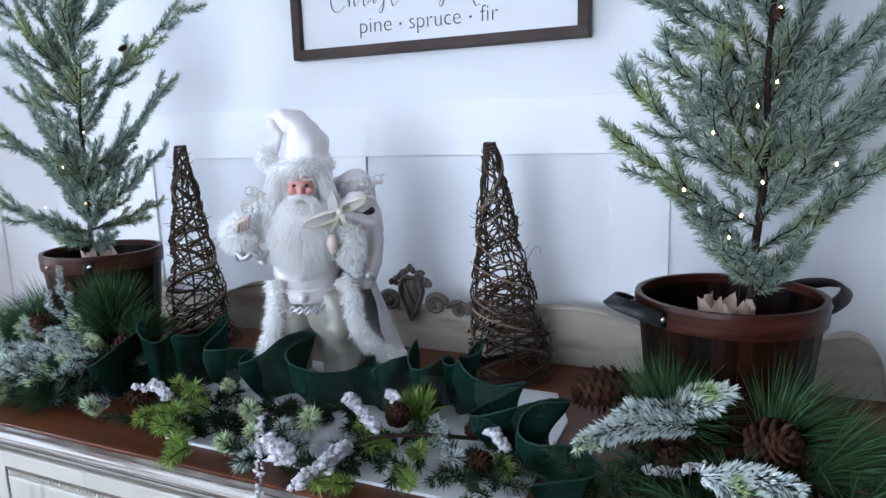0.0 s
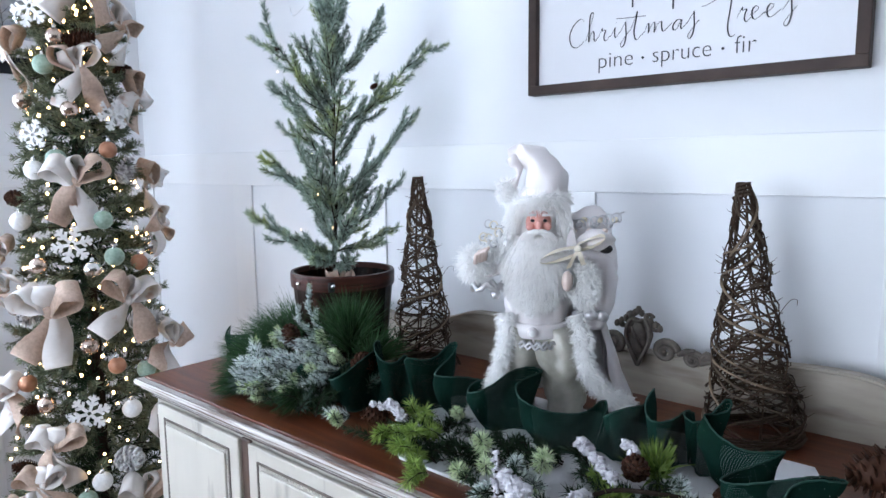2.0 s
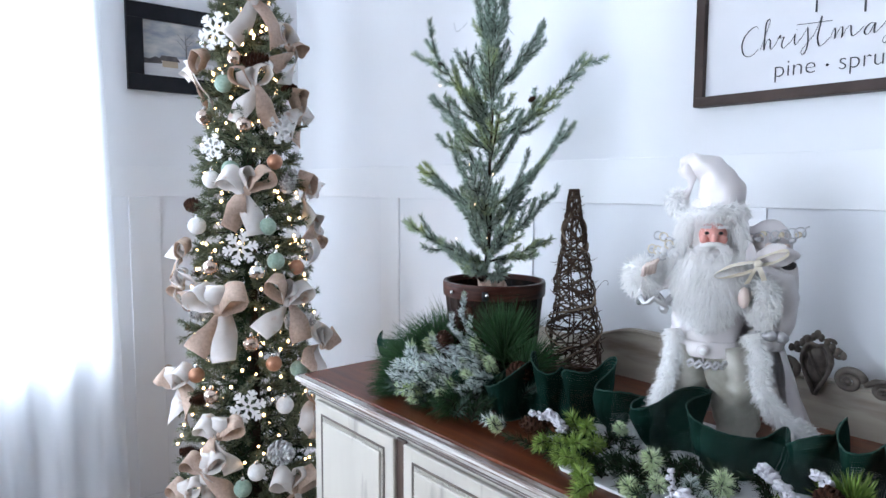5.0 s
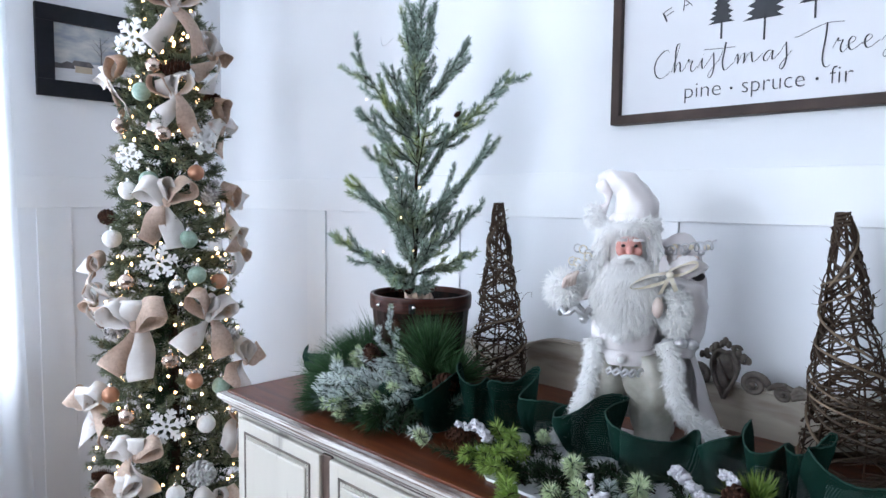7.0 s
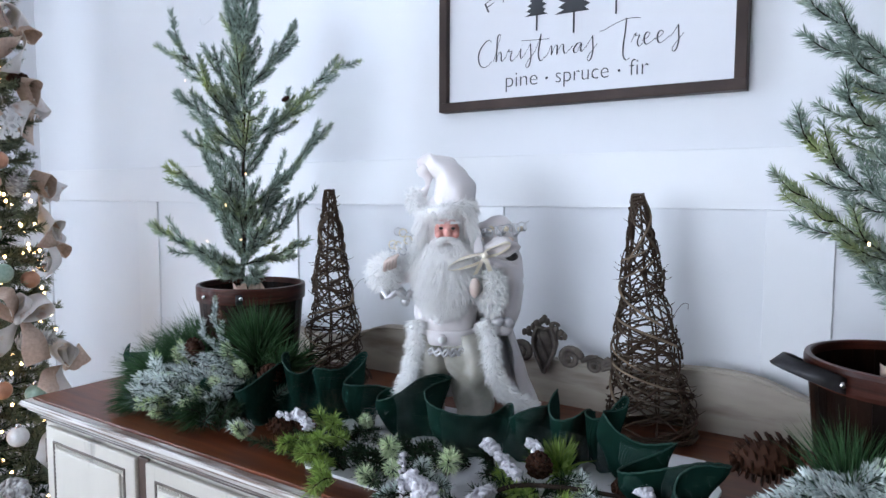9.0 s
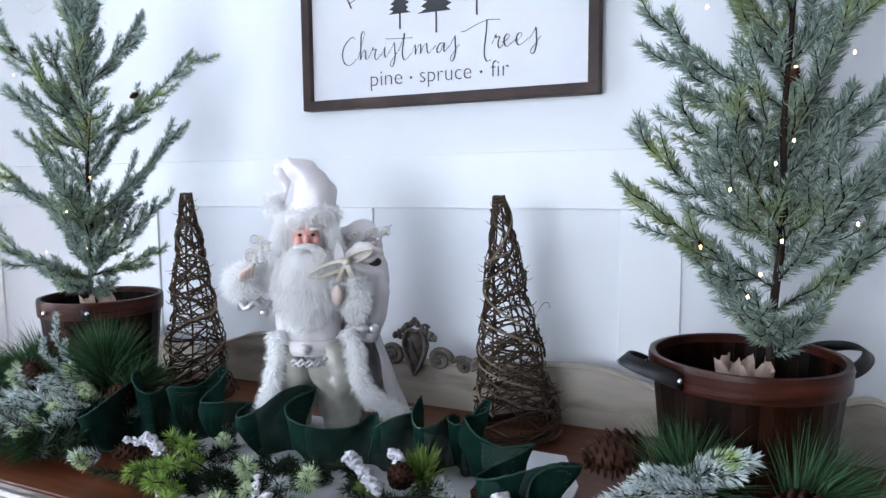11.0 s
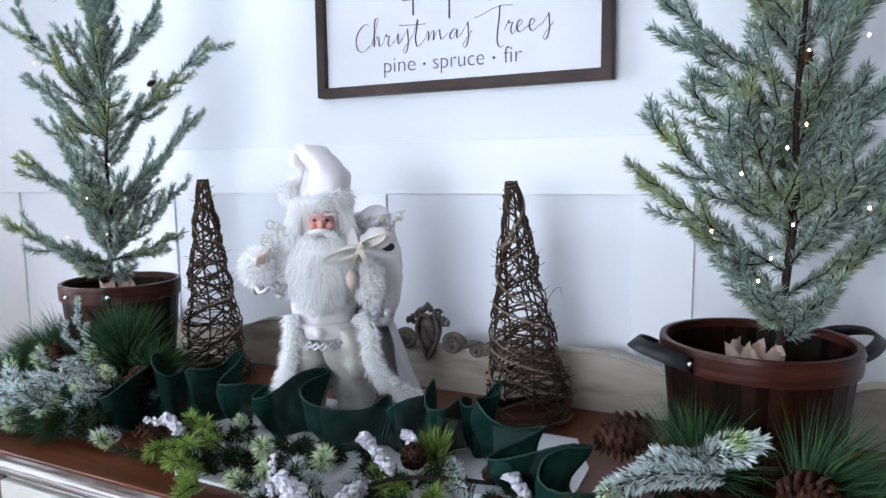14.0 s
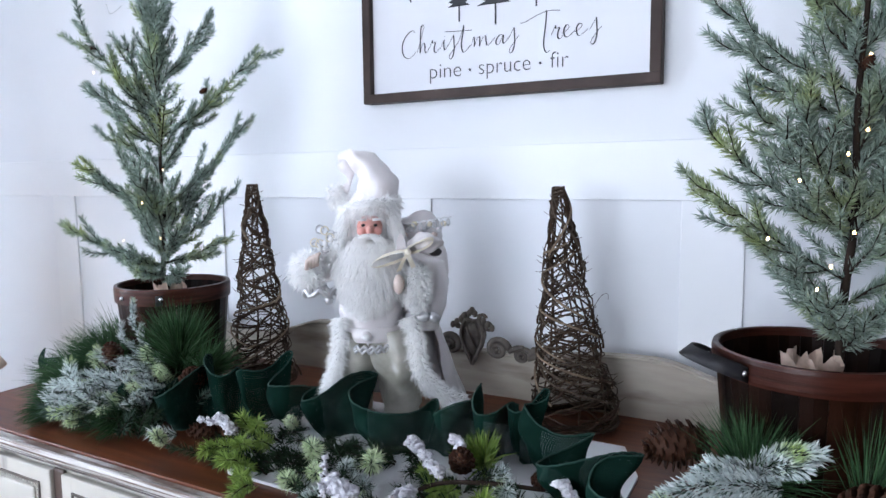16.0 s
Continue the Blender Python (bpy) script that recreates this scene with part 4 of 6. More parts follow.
for z, az, r in ((0.30, 225, 0.10), (0.38, 250, 0.08), (0.30, 275, 0.03), (0.47, 240, 0.08), (0.655, 195, 0.12), (0.45, 290, 0.05)):
    a = radians(az)
    bulb(TREE_L, (r * math.cos(a), r * math.sin(a), z), 0.0013)
for tree, spots in ((TREE_L, ((0.708, 180, 0.122), (0.628, 5, 0.112))),
                    (TREE_R, ((0.480, 225, 0.030), (0.560, 300, 0.020)))):
    for z, az, r in spots:
        a = radians(az)
        part("small_pinecone", small_cone(Geo(), (r * math.cos(a), r * math.sin(a), z), 0.019, rng, rows=5, around=6, axis=(math.cos(a), math.sin(a), 0.6)), M_CONE, tree, "small brown pinecone")
for tree, x in ((TREE_L, -1), (TREE_R, 1)):
    wire = Geo()
    if x > 0:
        wire.tube(curve([(0.03, -0.02, 0.64), (0.10, -0.06, 0.66), (0.125, -0.08, 0.70), (0.13, -0.06, 0.78)], 8), 0.0005, 4)
    else:
        wire.tube(curve([(-0.05, -0.02, 0.80), (-0.075, -0.02, 0.78), (-0.083, -0.02, 0.80)], 5), 0.0005, 4)
        wire.tube(curve([(0.01, -0.02, 0.84), (0.04, -0.02, 0.80), (0.065, -0.02, 0.77)], 5), 0.0005, 4)
    part("light_wire", wire, M_STEEL, tree, "fine silver wire of the lights")


# ---- grapevine cones ----
M_VINE = mat("tan_vine", (0.11, 0.075, 0.048), (0.25, 0.180, 0.118), 0.7, scale=30, bump=0.3, bump_scale=200)
M_PALE_TWIG = mat("weathered_twigs", (0.040, 0.029, 0.022), (0.14, 0.104, 0.076), 0.75, scale=22, island=0.5, bump=0.3, bump_scale=200, spec=0.15)


def vine_cone(x, y, high, r0, turn, seed, label, lean=0.0):
    rng = random.Random(seed)
    c = thing("twig_cone", pose(x, y, TOP_Z + 0.003, 0, -lean, 0) @ pose(0, 0, 0, 0, 0, turn), label, "decoration", "grapevine cones")
    def rad(z):
        u = max(0.0, 1 - z / high)
        return 0.0095 + (r0 - 0.0095) * u ** 0.95 * (1 + 0.07 * math.sin(z * 52 + seed))
    def at(z, a, r):
        return (r * math.cos(a), r * math.sin(a), z)
    for k in range(7):
        a0 = k * 0.8976 + rng.uniform(-.15, .15)
        pts = [at(0.004 + (high - 0.006) * i / 11, a0 + 0.12 * math.sin(i * 0.8 + k), (rad((high - 0.006) * i / 11) - 0.004)) for i in range(12)]
        part("stake", Geo().tube(curve(pts, 2), 0.0017, 5), M_TWIG, c, "straight dark upright of the frame")
    for k in range(128):
        z = 0.006 + (high - 0.018) * (k / 128) ** 1.04
        a = rng.random() * 6.28
        turns = rng.uniform(0.22, 0.75)
        slope = rng.choice((-1, 1)) * rng.uniform(0.01, 0.14)
        s = rng.choice((-1, 1))
        n = 15
        pts = []
        kink = rng.uniform(0.7, 1.6)
        for i in range(n):
            t = i / (n - 1)
            zz = min(max(z + slope * (t - 0.5) + 0.005 * math.sin(9 * t * kink + k) + rng.uniform(-.0015, .0015), 0.003), high - 0.002)
            r = rad(zz) * (1.0 + 0.10 * math.sin(5 * t * kink + k * 1.7)) + rng.uniform(-0.0012, 0.0016)
            pts.append(at(zz, a + s * t * turns * 6.28, r))
        w = rng.uniform(0.0009, 0.0026)
        part("twig", Geo().tube(pts, [w * (1 - 0.4 * i / n) * rng.uniform(0.82, 1.25) for i in range(n)], 5), (M_TWIG, M_PALE_TWIG, M_TWIG)[k % 3], c)
    for k in range(9):
        z0, a0, s = high * (0.04 + 0.085 * k), rng.random() * 6.28, rng.choice((-1, 1))
        rise, sweep = rng.uniform(0.05, 0.13), rng.uniform(2.6, 5.0)
        pts = []
        for i in range(26):
            t = i / 25
            zz = min(z0 + rise * t + 0.006 * math.sin(5 * t), high - 0.006)
            pts.append(at(zz, a0 + s * sweep * t, rad(zz) * 1.05 + 0.002))
        part("vine", Geo().tube(pts, [rng.uniform(0.0017, 0.0024)] * 26, 6), M_VINE, c, "thicker tan vine")
    for k in range(4):
        part("twig", Geo().tube([at(0.003 + 0.004 * k + 0.003 * math.sin(i), i * 0.3307, r0 * 1.02 - 0.002 * k + 0.003 * math.sin(i * 1.7 + k)) for i in range(20)], 0.0021, 5), M_TWIG, c)
        part("twig", Geo().tube([at(high - 0.004 - 0.006 * k + 0.001 * math.sin(i), i * 0.6614, 0.0095 + 0.0008 * k) for i in range(10)], 0.0018, 5), M_PALE_TWIG, c)
    for k in range(64):
        z = high * rng.random() ** 1.3
        a = rng.random() * 6.28
        p = Vector(at(z, a, rad(z)))
        b = a + rng.uniform(-1, 1)
        w = Vector((math.cos(b), math.sin(b), rng.uniform(-0.3, 0.8)))
        ln = rng.uniform(0.005, 0.019)
        part("tendril", Geo().tube([p, p + w * ln * 0.6, p + w * ln + Vector((rng.uniform(-.003, .003), 0, 0.003))], [0.0009, 0.0007, 0.0003], 4), (M_TWIG, M_PALE_TWIG)[k % 2], c)
    wisp = rad(0.22)
    part("tendril", Geo().tube(curve([(wisp, -0.01, 0.20), (wisp + 0.018, -0.015, 0.226), (wisp + 0.030, -0.015, 0.228), (wisp + 0.030, -0.015, 0.218)], 5), 0.0005, 4), M_TWIG, c, "thin curling tendril")
    return c


vine_cone(-0.396, 1.040, 0.424, 0.076, 35, 5, "tall brown grapevine twig cone standing by the gallery", 4.6)
vine_cone(-1.085, 0.985, 0.430, 0.070, 50, 8, "dark brown grapevine twig cone standing beside a basket", 1.5)

# ---- bearded doll in a white coat: one plain figure ----
def doll():
    rng = random.Random(21)
    mats = [mat("doll_satin", (0.74, 0.70, 0.71), (0.86, 0.82, 0.82), 0.30, scale=12, bump=0.25, bump_scale=22, sheen=0.3),
            mat("doll_white_fur", (0.94, 0.94, 0.94), (0.98, 0.98, 0.97), 0.9, scale=60, bump=0.2, bump_scale=120, through_light=0.38, sheen=0.9),
            mat("doll_skin", (0.70, 0.30, 0.26), (0.78, 0.44, 0.38), 0.5, scale=30),
            # olive-to-pale mottling paints in the shadowed leg and folds of the trousers
            mat("doll_trousers", (0.22, 0.215, 0.17), (0.58, 0.56, 0.50), 0.30, scale=16, bump=0.5, bump_scale=30, sheen=0.2),
            mat("doll_gold", (0.74, 0.66, 0.50), (0.84, 0.78, 0.66), 0.30, scale=20),
            mat("doll_silver", (0.52, 0.52, 0.54), (0.72, 0.72, 0.74), 0.28, metal=0.6, scale=60),
            mat("doll_dark", (0.02, 0.018, 0.018), rough=0.4),
            mat("doll_dusty_pink", (0.66, 0.52, 0.47), (0.76, 0.64, 0.58), 0.4, scale=40, bump=0.2)]
    SATIN, FUR, SKIN, PANTS, GOLD, SILVER, DARK, PINK = range(8)
    g = Geo()

    def skin_of(rings, mi, n=22, fold=0.0, freq=30.0, shut=True, crease=0.0):
        """A soft body through ellipse rings (centre x, y, z, half width, half depth), with cloth folds."""
        base, dense = len(g.v), []
        for a, b in zip(rings[:-1], rings[1:]):
            for k in range(4):
                dense.append([p + (q - p) * k / 4 for p, q in zip(a, b)])
        dense.append(list(rings[-1]))
        for x, y, z, rx, ry in dense:
            for j in range(n):
                a = 2 * math.pi * j / n
                p = Vector((x + rx * math.cos(a), y + ry * math.sin(a), z))
                f = 1 + fold * noise.noise(Vector((p.x * freq, p.y * freq, p.z * freq * 0.35))) if fold else 1
                f += crease * abs(math.sin(p.z * 95 + p.x * 75 - p.y * 50 + 2.5 * noise.noise(p * 25)))
                g.v.append(Vector((x + (p.x - x) * f, y + (p.y - y) * f, z)))
        for i in range(len(dense) - 1):
            for j in range(n):
                j2 = (j + 1) % n
                g.face((base + i * n + j, base + i * n + j2, base + (i + 1) * n + j2, base + (i + 1) * n + j), mi)
        if shut:
            g.face([base + j for j in range(n)][::-1], mi)
            g.face([base + (len(dense) - 1) * n + j for j in range(n)], mi)

    def hair(at, way, length, width, fall):
        """One fine lock, bending down along its length."""
        at, way = Vector(at), Vector(way).normalized()
        side = way.cross(Vector((rng.uniform(-1, 1), -1, rng.uniform(-.3, .3))))
        if side.length < 1e-4:
            return
        side = side.normalized() * width
        b, p = len(g.v), at
        for k in range(4):
            q = k / 3
            s = side * (1 - 0.8 * q)
            g.v += [p - s, p + s]
            way = (way + Vector((rng.uniform(-.16, .16), rng.uniform(-.10, .10), -fall))).normalized()
            p = p + way * length / 3
        for k in range(3):
            g.face((b + 2 * k, b + 2 * k + 1, b + 2 * k + 3, b + 2 * k + 2), FUR, True)

    def fluff(at, radii, count, length, fall=0.15):
        """A ball of long white fur."""
        g.ball(at, [r * 0.86 for r in radii], 14, 10, FUR, rough=0.18, freq=50)
        for _ in range(count):
            a, b = rng.random() * 6.2832, math.asin(rng.uniform(-1, 1))
            o = Vector((math.cos(a) * math.cos(b), math.sin(a) * math.cos(b), math.sin(b)))
            p = Vector(at) + Vector((o.x * radii[0], o.y * radii[1], o.z * radii[2])) * 0.84
            hair(p, o * 0.7 + Vector((rng.uniform(-.9, .9), rng.uniform(-.9, .9), rng.uniform(-1.0, .5))), length * rng.uniform(0.5, 1.2), 0.0010, fall)

    # coat: back panel open in front, wider on one side, with folds to the hem
    n, m = 34, 14
    base = len(g.v)
    for i in range(m + 1):
        t = i / m
        z = 0.310 - 0.285 * t
        r = 0.064 + 0.070 * t ** 1.1
        for j in range(n + 1):
            a = radians(-26 + 212 * j / n)
            fold = 1 + (0.02 + 0.08 * t) * math.sin(j * 1.55 + 0.6 * math.sin(i)) + 0.02 * math.sin(j * 3.1)
            g.v.append(Vector((0.010 + (1.18 if math.cos(a) > 0 else 0.74) * r * fold * math.cos(a), 0.012 + 0.58 * r * fold * math.sin(a), z)))
    for i in range(m):
        for j in range(n):
            a = base + i * (n + 1) + j
            g.face((a, a + n + 1, a + n + 2, a + 1), SATIN)
    # trousers, one leg in front, and boots
    skin_of([(-0.026, 0.000, 0.178, 0.036, 0.034), (-0.028, -0.004, 0.130, 0.034, 0.034), (-0.034, 0.004, 0.085, 0.026, 0.030), (-0.032, 0.006, 0.045, 0.025, 0.030), (-0.030, 0.006, 0.018, 0.023, 0.026)], PANTS, 30, 0.30, 50, crease=0.20)
    skin_of([(0.030, -0.010, 0.178, 0.038, 0.036), (0.036, -0.018, 0.140, 0.037, 0.038), (0.044, -0.024, 0.100, 0.034, 0.034), (0.050, -0.020, 0.060, 0.032, 0.030), (0.052, -0.016, 0.018, 0.029, 0.028)], PANTS, 30, 0.30, 50, crease=0.20)
    for x, y in ((-0.018, -0.012), (0.052, -0.030)):
        g.ball((x, y, 0.013), (0.024, 0.036, 0.013), 12, 8, FUR)
    g.ball((-0.046, 0.000, 0.085), (0.022, 0.014, 0.020), 12, 8, GOLD, rough=0.2, freq=40)
    # vest, sash and silver braid
    skin_of([(0.000, 0.004, 0.150, 0.052, 0.046), (0.000, 0.002, 0.185, 0.054, 0.050), (0.000, 0.002, 0.225, 0.060, 0.050), (0.000, 0.002, 0.275, 0.064, 0.048), (0.000, 0.004, 0.320, 0.048, 0.040)], SATIN, fold=0.16, freq=55)
    g.lathe([(0.052, 0.160), (0.0545, 0.161), (0.0555, 0.172), (0.0545, 0.186), (0.052, 0.187)], 28, SATIN, (0.0, 0.0, 0))
    for k, dz in enumerate((0.0, 0.006)):
        wave = []
        for j in range(61):
            a = radians(172 + 196 * j / 60)
            wave.append((0.0575 * math.cos(a), 0.0565 * math.sin(a), 0.152 + dz - 0.006 * abs(math.sin(a)) + 0.0035 * math.sin(j * 1.5 + k * 1.6)))
        g.tube(wave, 0.0030, 6, SILVER)
    g.ball((-0.012, -0.060, 0.174), (0.0105, 0.005, 0.0105), 14, 9, SATIN)
    g.ball((-0.012, -0.064, 0.174), (0.0060, 0.004, 0.0060), 12, 8, FUR)
    fluff((-0.016, -0.058, 0.212), (0.010, 0.007, 0.010), 120, 0.006)
    # fur edging down both sides of the coat
    for line, rr in (([(-0.060, -0.036, 0.205), (-0.058, -0.044, 0.165), (-0.066, -0.046, 0.125), (-0.078, -0.044, 0.085), (-0.098, -0.038, 0.045), (-0.118, -0.030, 0.020)], 0.0135),
                     ([(0.064, -0.046, 0.205), (0.076, -0.052, 0.165), (0.078, -0.054, 0.130), (0.090, -0.052, 0.095), (0.118, -0.044, 0.062), (0.152, -0.030, 0.036)], 0.0165)):
        pts = curve(line, 6)
        k = len(pts)
        rad = [rr * (0.92 + 0.12 * math.sin(i * 1.3) + 0.22 * i / k) for i in range(k)]
        g.tube(pts, [q * 0.84 for q in rad], 10, FUR)
        for _ in range(2600):
            i = rng.randrange(k - 1)
            d = (pts[i + 1] - pts[i]).normalized()
            o1 = d.orthogonal().normalized()
            a = rng.random() * 6.2832
            out = o1 * math.cos(a) + d.cross(o1) * math.sin(a)
            hair(pts[i].lerp(pts[i + 1], rng.random()) + out * rad[i] * 0.78, out + d * rng.uniform(-0.2, 0.7), 0.0105 * rng.uniform(0.5, 1.3), 0.0007, 0.10)
    fluff((0.160, -0.022, 0.030), (0.022, 0.018, 0.022), 500, 0.010)
    fluff((-0.122, -0.026, 0.018), (0.018, 0.016, 0.014), 350, 0.009)
    # raised arm with its big fur cuff and hand
    skin_of([(-0.056, 0.000, 0.298, 0.030, 0.028), (-0.078, -0.008, 0.280, 0.030, 0.028), (-0.096, -0.020, 0.272, 0.028, 0.026)], SATIN, fold=0.2, freq=40)
    fluff((-0.112, -0.032, 0.292), (0.031, 0.028, 0.034), 1500, 0.017)
    fluff((-0.078, -0.026, 0.312), (0.016, 0.016, 0.020), 300, 0.012)
    for i in range(4):
        g.tube([(-0.112 + 0.0055 * i, -0.056, 0.298 + 0.002 * i), (-0.110 + 0.0055 * i, -0.066, 0.312 + 0.003 * i), (-0.103 + 0.005 * i, -0.063, 0.321 + 0.002 * i)], [0.0044, 0.0042, 0.0028], 7, PINK)
    # bent arm: a tall fur sleeve, hand, and silver cuff ruffle
    skin_of([(0.058, 0.004, 0.318, 0.030, 0.030), (0.098, 0.004, 0.300, 0.040, 0.034), (0.112, 0.000, 0.262, 0.034, 0.034), (0.108, -0.004, 0.215, 0.030, 0.030), (0.098, -0.004, 0.175, 0.026, 0.030)], SATIN, fold=0.18, freq=34)
    fluff((0.080, -0.046, 0.258), (0.026, 0.022, 0.047), 2000, 0.014, 0.22)
    g.ball((0.047, -0.066, 0.268), (0.010, 0.009, 0.018), 10, 8, PINK)
    for k in range(3):
        g.ball((0.070 + 0.020 * k, -0.050 + 0.006 * abs(k - 1), 0.202 + 0.002 * (k % 2)), (0.0125, 0.010, 0.010), 12, 8, SILVER, rough=0.3, freq=90)
    lace = [(-0.090 + 0.028 * math.cos(j * 0.33), -0.042 + 0.016 * math.sin(j * 0.33), 0.254 + 0.007 * math.sin(j * 1.9)) for j in range(20)]
    g.tube(lace, 0.0050, 7, SILVER)
    g.ball((-0.076, -0.050, 0.240), (0.009, 0.006, 0.008), 9, 7, SILVER, rough=0.3, freq=120)
    # nosegay of curled silver wire and ivory buds in the raised hand
    for j in range(9):
        p = Vector((-0.098 + 0.009 * (j % 5), -0.040 - 0.006 * (j % 2), 0.336 + 0.013 * (j // 3) + 0.006 * math.sin(j * 2.2)))
        g.tube([p + Vector((0.007 * math.cos(b * 0.8), 0.004 * math.sin(b), 0.007 * math.sin(b * 0.8))) for b in range(8)], 0.0013, 5, (SILVER, GOLD)[j % 2])
    for j in range(5):
        g.ball((-0.090 + 0.010 * j, -0.046, 0.334 + 0.007 * (j % 3)), (0.005, 0.004, 0.007), 9, 7, FUR, rough=0.15, freq=80)
    # sack behind the shoulder with a wire garland over it
    g.ball((0.090, 0.022, 0.345), (0.046, 0.034, 0.050), 18, 12, SATIN, rough=0.22, freq=32)
    g.ball((0.124, 0.020, 0.288), (0.024, 0.026, 0.046), 16, 12, SATIN, rough=0.15, freq=35)
    vine = []
    for j in range(70):
        q = j / 69
        vine.append((0.060 + 0.088 * q + 0.006 * math.sin(q * 44), -0.020 + 0.004 * math.sin(q * 30), 0.362 + 0.014 * q + 0.0085 * math.cos(q * 44)))
    g.tube(vine, 0.0014, 5, SILVER)
    for j in range(9):
        g.ball((0.062 + 0.009 * j, -0.018, 0.350 + 0.010 * (j % 3)), (0.006, 0.005, 0.005), 8, 6, (PINK, SILVER, GOLD)[j % 3], rough=0.3, freq=100)
    # satin parcel under the arm, tied with a gilt ribbon bow, and an ivory card
    g.ball((0.096, -0.058, 0.340), (0.030, 0.014, 0.019), 16, 10, SATIN, rough=0.35, freq=55)
    g.ball((0.114, -0.050, 0.322), (0.012, 0.010, 0.008), 12, 8, DARK)
    for cx, cz, a, b, turn in ((0.034, 0.315, 0.036, 0.0085, 17), (0.084, 0.336, 0.026, 0.0075, 24)):
        ring, wide = [], []
        for j in range(25):
            th = 2 * math.pi * j / 24
            u, w = a * math.cos(th), b * math.sin(th)
            c, d = math.cos(radians(turn)), math.sin(radians(turn))
            ring.append((cx + c * u - d * w, -0.080 + 0.010 * abs(math.sin(th * 0.5)), cz + d * u + c * w))
            wide.append((0.002, 0.013, 0.004))
        g.strip(ring, wide, GOLD)
    g.ball((0.062, -0.084, 0.327), (0.007, 0.006, 0.007), 10, 8, GOLD, rough=0.2, freq=90)
    g.prism([(0.044, 0.330), (0.060, 0.336), (0.056, 0.352), (0.050, 0.362), (0.043, 0.346)], -0.088, -0.085, SATIN)
    for x1, z1 in ((0.046, 0.294), (0.072, 0.300)):
        g.strip(curve([(0.062, -0.086, 0.325), ((0.062 + x1) / 2, -0.092, 0.312), (x1, -0.088, z1)], 4), [(0.008, 0.002, 0.002)] * 9, GOLD)
    # head and face
    head = len(g.v)
    g.ball((0.0, -0.008, 0.362), (0.046, 0.042, 0.054), 18, 14, FUR)
    g.ball((0.001, -0.028, 0.362), (0.029, 0.032, 0.026), 20, 14, SKIN)
    g.ball((0.001, -0.063, 0.357), (0.0062, 0.007, 0.0085), 12, 8, SKIN)
    for s in (-1, 1):
        g.ball((0.001 + s * 0.0165, -0.056, 0.355), (0.0085, 0.006, 0.0075), 10, 8, SKIN)
        g.ball((0.001 + s * 0.0122, -0.0582, 0.3655), (0.0042, 0.0025, 0.0027), 10, 7, DARK)
        for _ in range(60):
            hair((0.001 + s * rng.uniform(0.005, 0.021), -0.0585, 0.374 + rng.uniform(-.001, .003)), (s * 1.0, -0.5, 0.3), 0.009, 0.0006, 0.12)
        g.tube(curve([(0.001, -0.0675, 0.3465), (s * 0.013, -0.067, 0.3455), (s * 0.025, -0.059, 0.340)], 4), [0.0052] * 4 + [0.0050] * 3 + [0.003] * 2, 8, FUR)
        for _ in range(140):
            q = rng.random()
            hair((s * 0.026 * q, -0.070 + 0.010 * q * q, 0.347 - 0.004 * q + rng.uniform(-.004, .004)), (s * 1.0, -0.35, -0.25), 0.015, 0.0006, 0.30)
    face_end = len(g.v)
    # long full beard: a soft core and thousands of fine locks
    beard = [(0.000, -0.030, 0.345, 0.044, 0.026), (-0.002, -0.038, 0.318, 0.052, 0.034), (-0.004, -0.040, 0.288, 0.058, 0.034), (-0.006, -0.042, 0.264, 0.050, 0.032), (-0.008, -0.042, 0.244, 0.036, 0.026), (-0.010, -0.040, 0.230, 0.018, 0.016)]
    skin_of(beard, FUR, 22, 0.10, 60)
    for _ in range(5000):
        q = rng.random() ** 0.85 * (len(beard) - 1.001)
        i = int(q)
        x, y, z, rx, ry = [p + (r - p) * (q - i) for p, r in zip(beard[i], beard[i + 1])]
        a = radians(rng.uniform(168, 372))
        wide = math.cos(a)
        hair((x + rx * wide * 0.98, y + ry * math.sin(a) * 0.98, z + rng.uniform(-.006, .006)),
             (wide * 0.30 + rng.uniform(-.35, .35), 0.16 * math.sin(a) + rng.uniform(-.10, .10), -0.85), rng.uniform(0.008, 0.030), 0.0007, 0.06)
    beard_end = len(g.v)
    for s in (-1, 1):
        side = curve([(s * 0.038, -0.034, 0.398), (s * 0.048, -0.030, 0.368), (s * 0.054, -0.030, 0.335), (s * 0.052, -0.034, 0.300)], 6)
        g.tube(side, [0.010 + 0.005 * math.sin(i / 18 * 3.1) for i in range(len(side))], 10, FUR)
        for _ in range(800):
            i = rng.randrange(len(side))
            a = rng.random() * 6.2832
            hair(side[i] + Vector((math.cos(a), math.sin(a), 0)) * 0.012, (0.6 * math.cos(a) + s * 0.3, 0.6 * math.sin(a) - 0.2, -0.8), rng.uniform(0.015, 0.034), 0.0007, 0.18)
    # tall satin hat folded over to its tip, fur band and pompom
    cone = curve([(0.010, -0.004, 0.388), (0.018, -0.002, 0.416), (0.013, 0.000, 0.444), (-0.004, 0.000, 0.467), (-0.032, 0.000, 0.482), (-0.058, 0.000, 0.482)], 6)
    k = len(cone)
    first = len(g.v)
    g.tube(cone, [0.054 * (1 - (i / (k - 1)) ** 1.25 * 0.86) for i in range(k)], 26, SATIN)
    for v in g.v[first:]:
        v += Vector((1, 0.9, 0.4)) * 0.0100 * noise.noise(Vector((v.x * 14 + v.z * 26, v.y * 16, v.z * 12 - v.x * 34)))
    tail = curve([(-0.052, 0.002, 0.480), (-0.038, 0.004, 0.462), (-0.038, 0.006, 0.440), (-0.050, 0.006, 0.424)], 5)
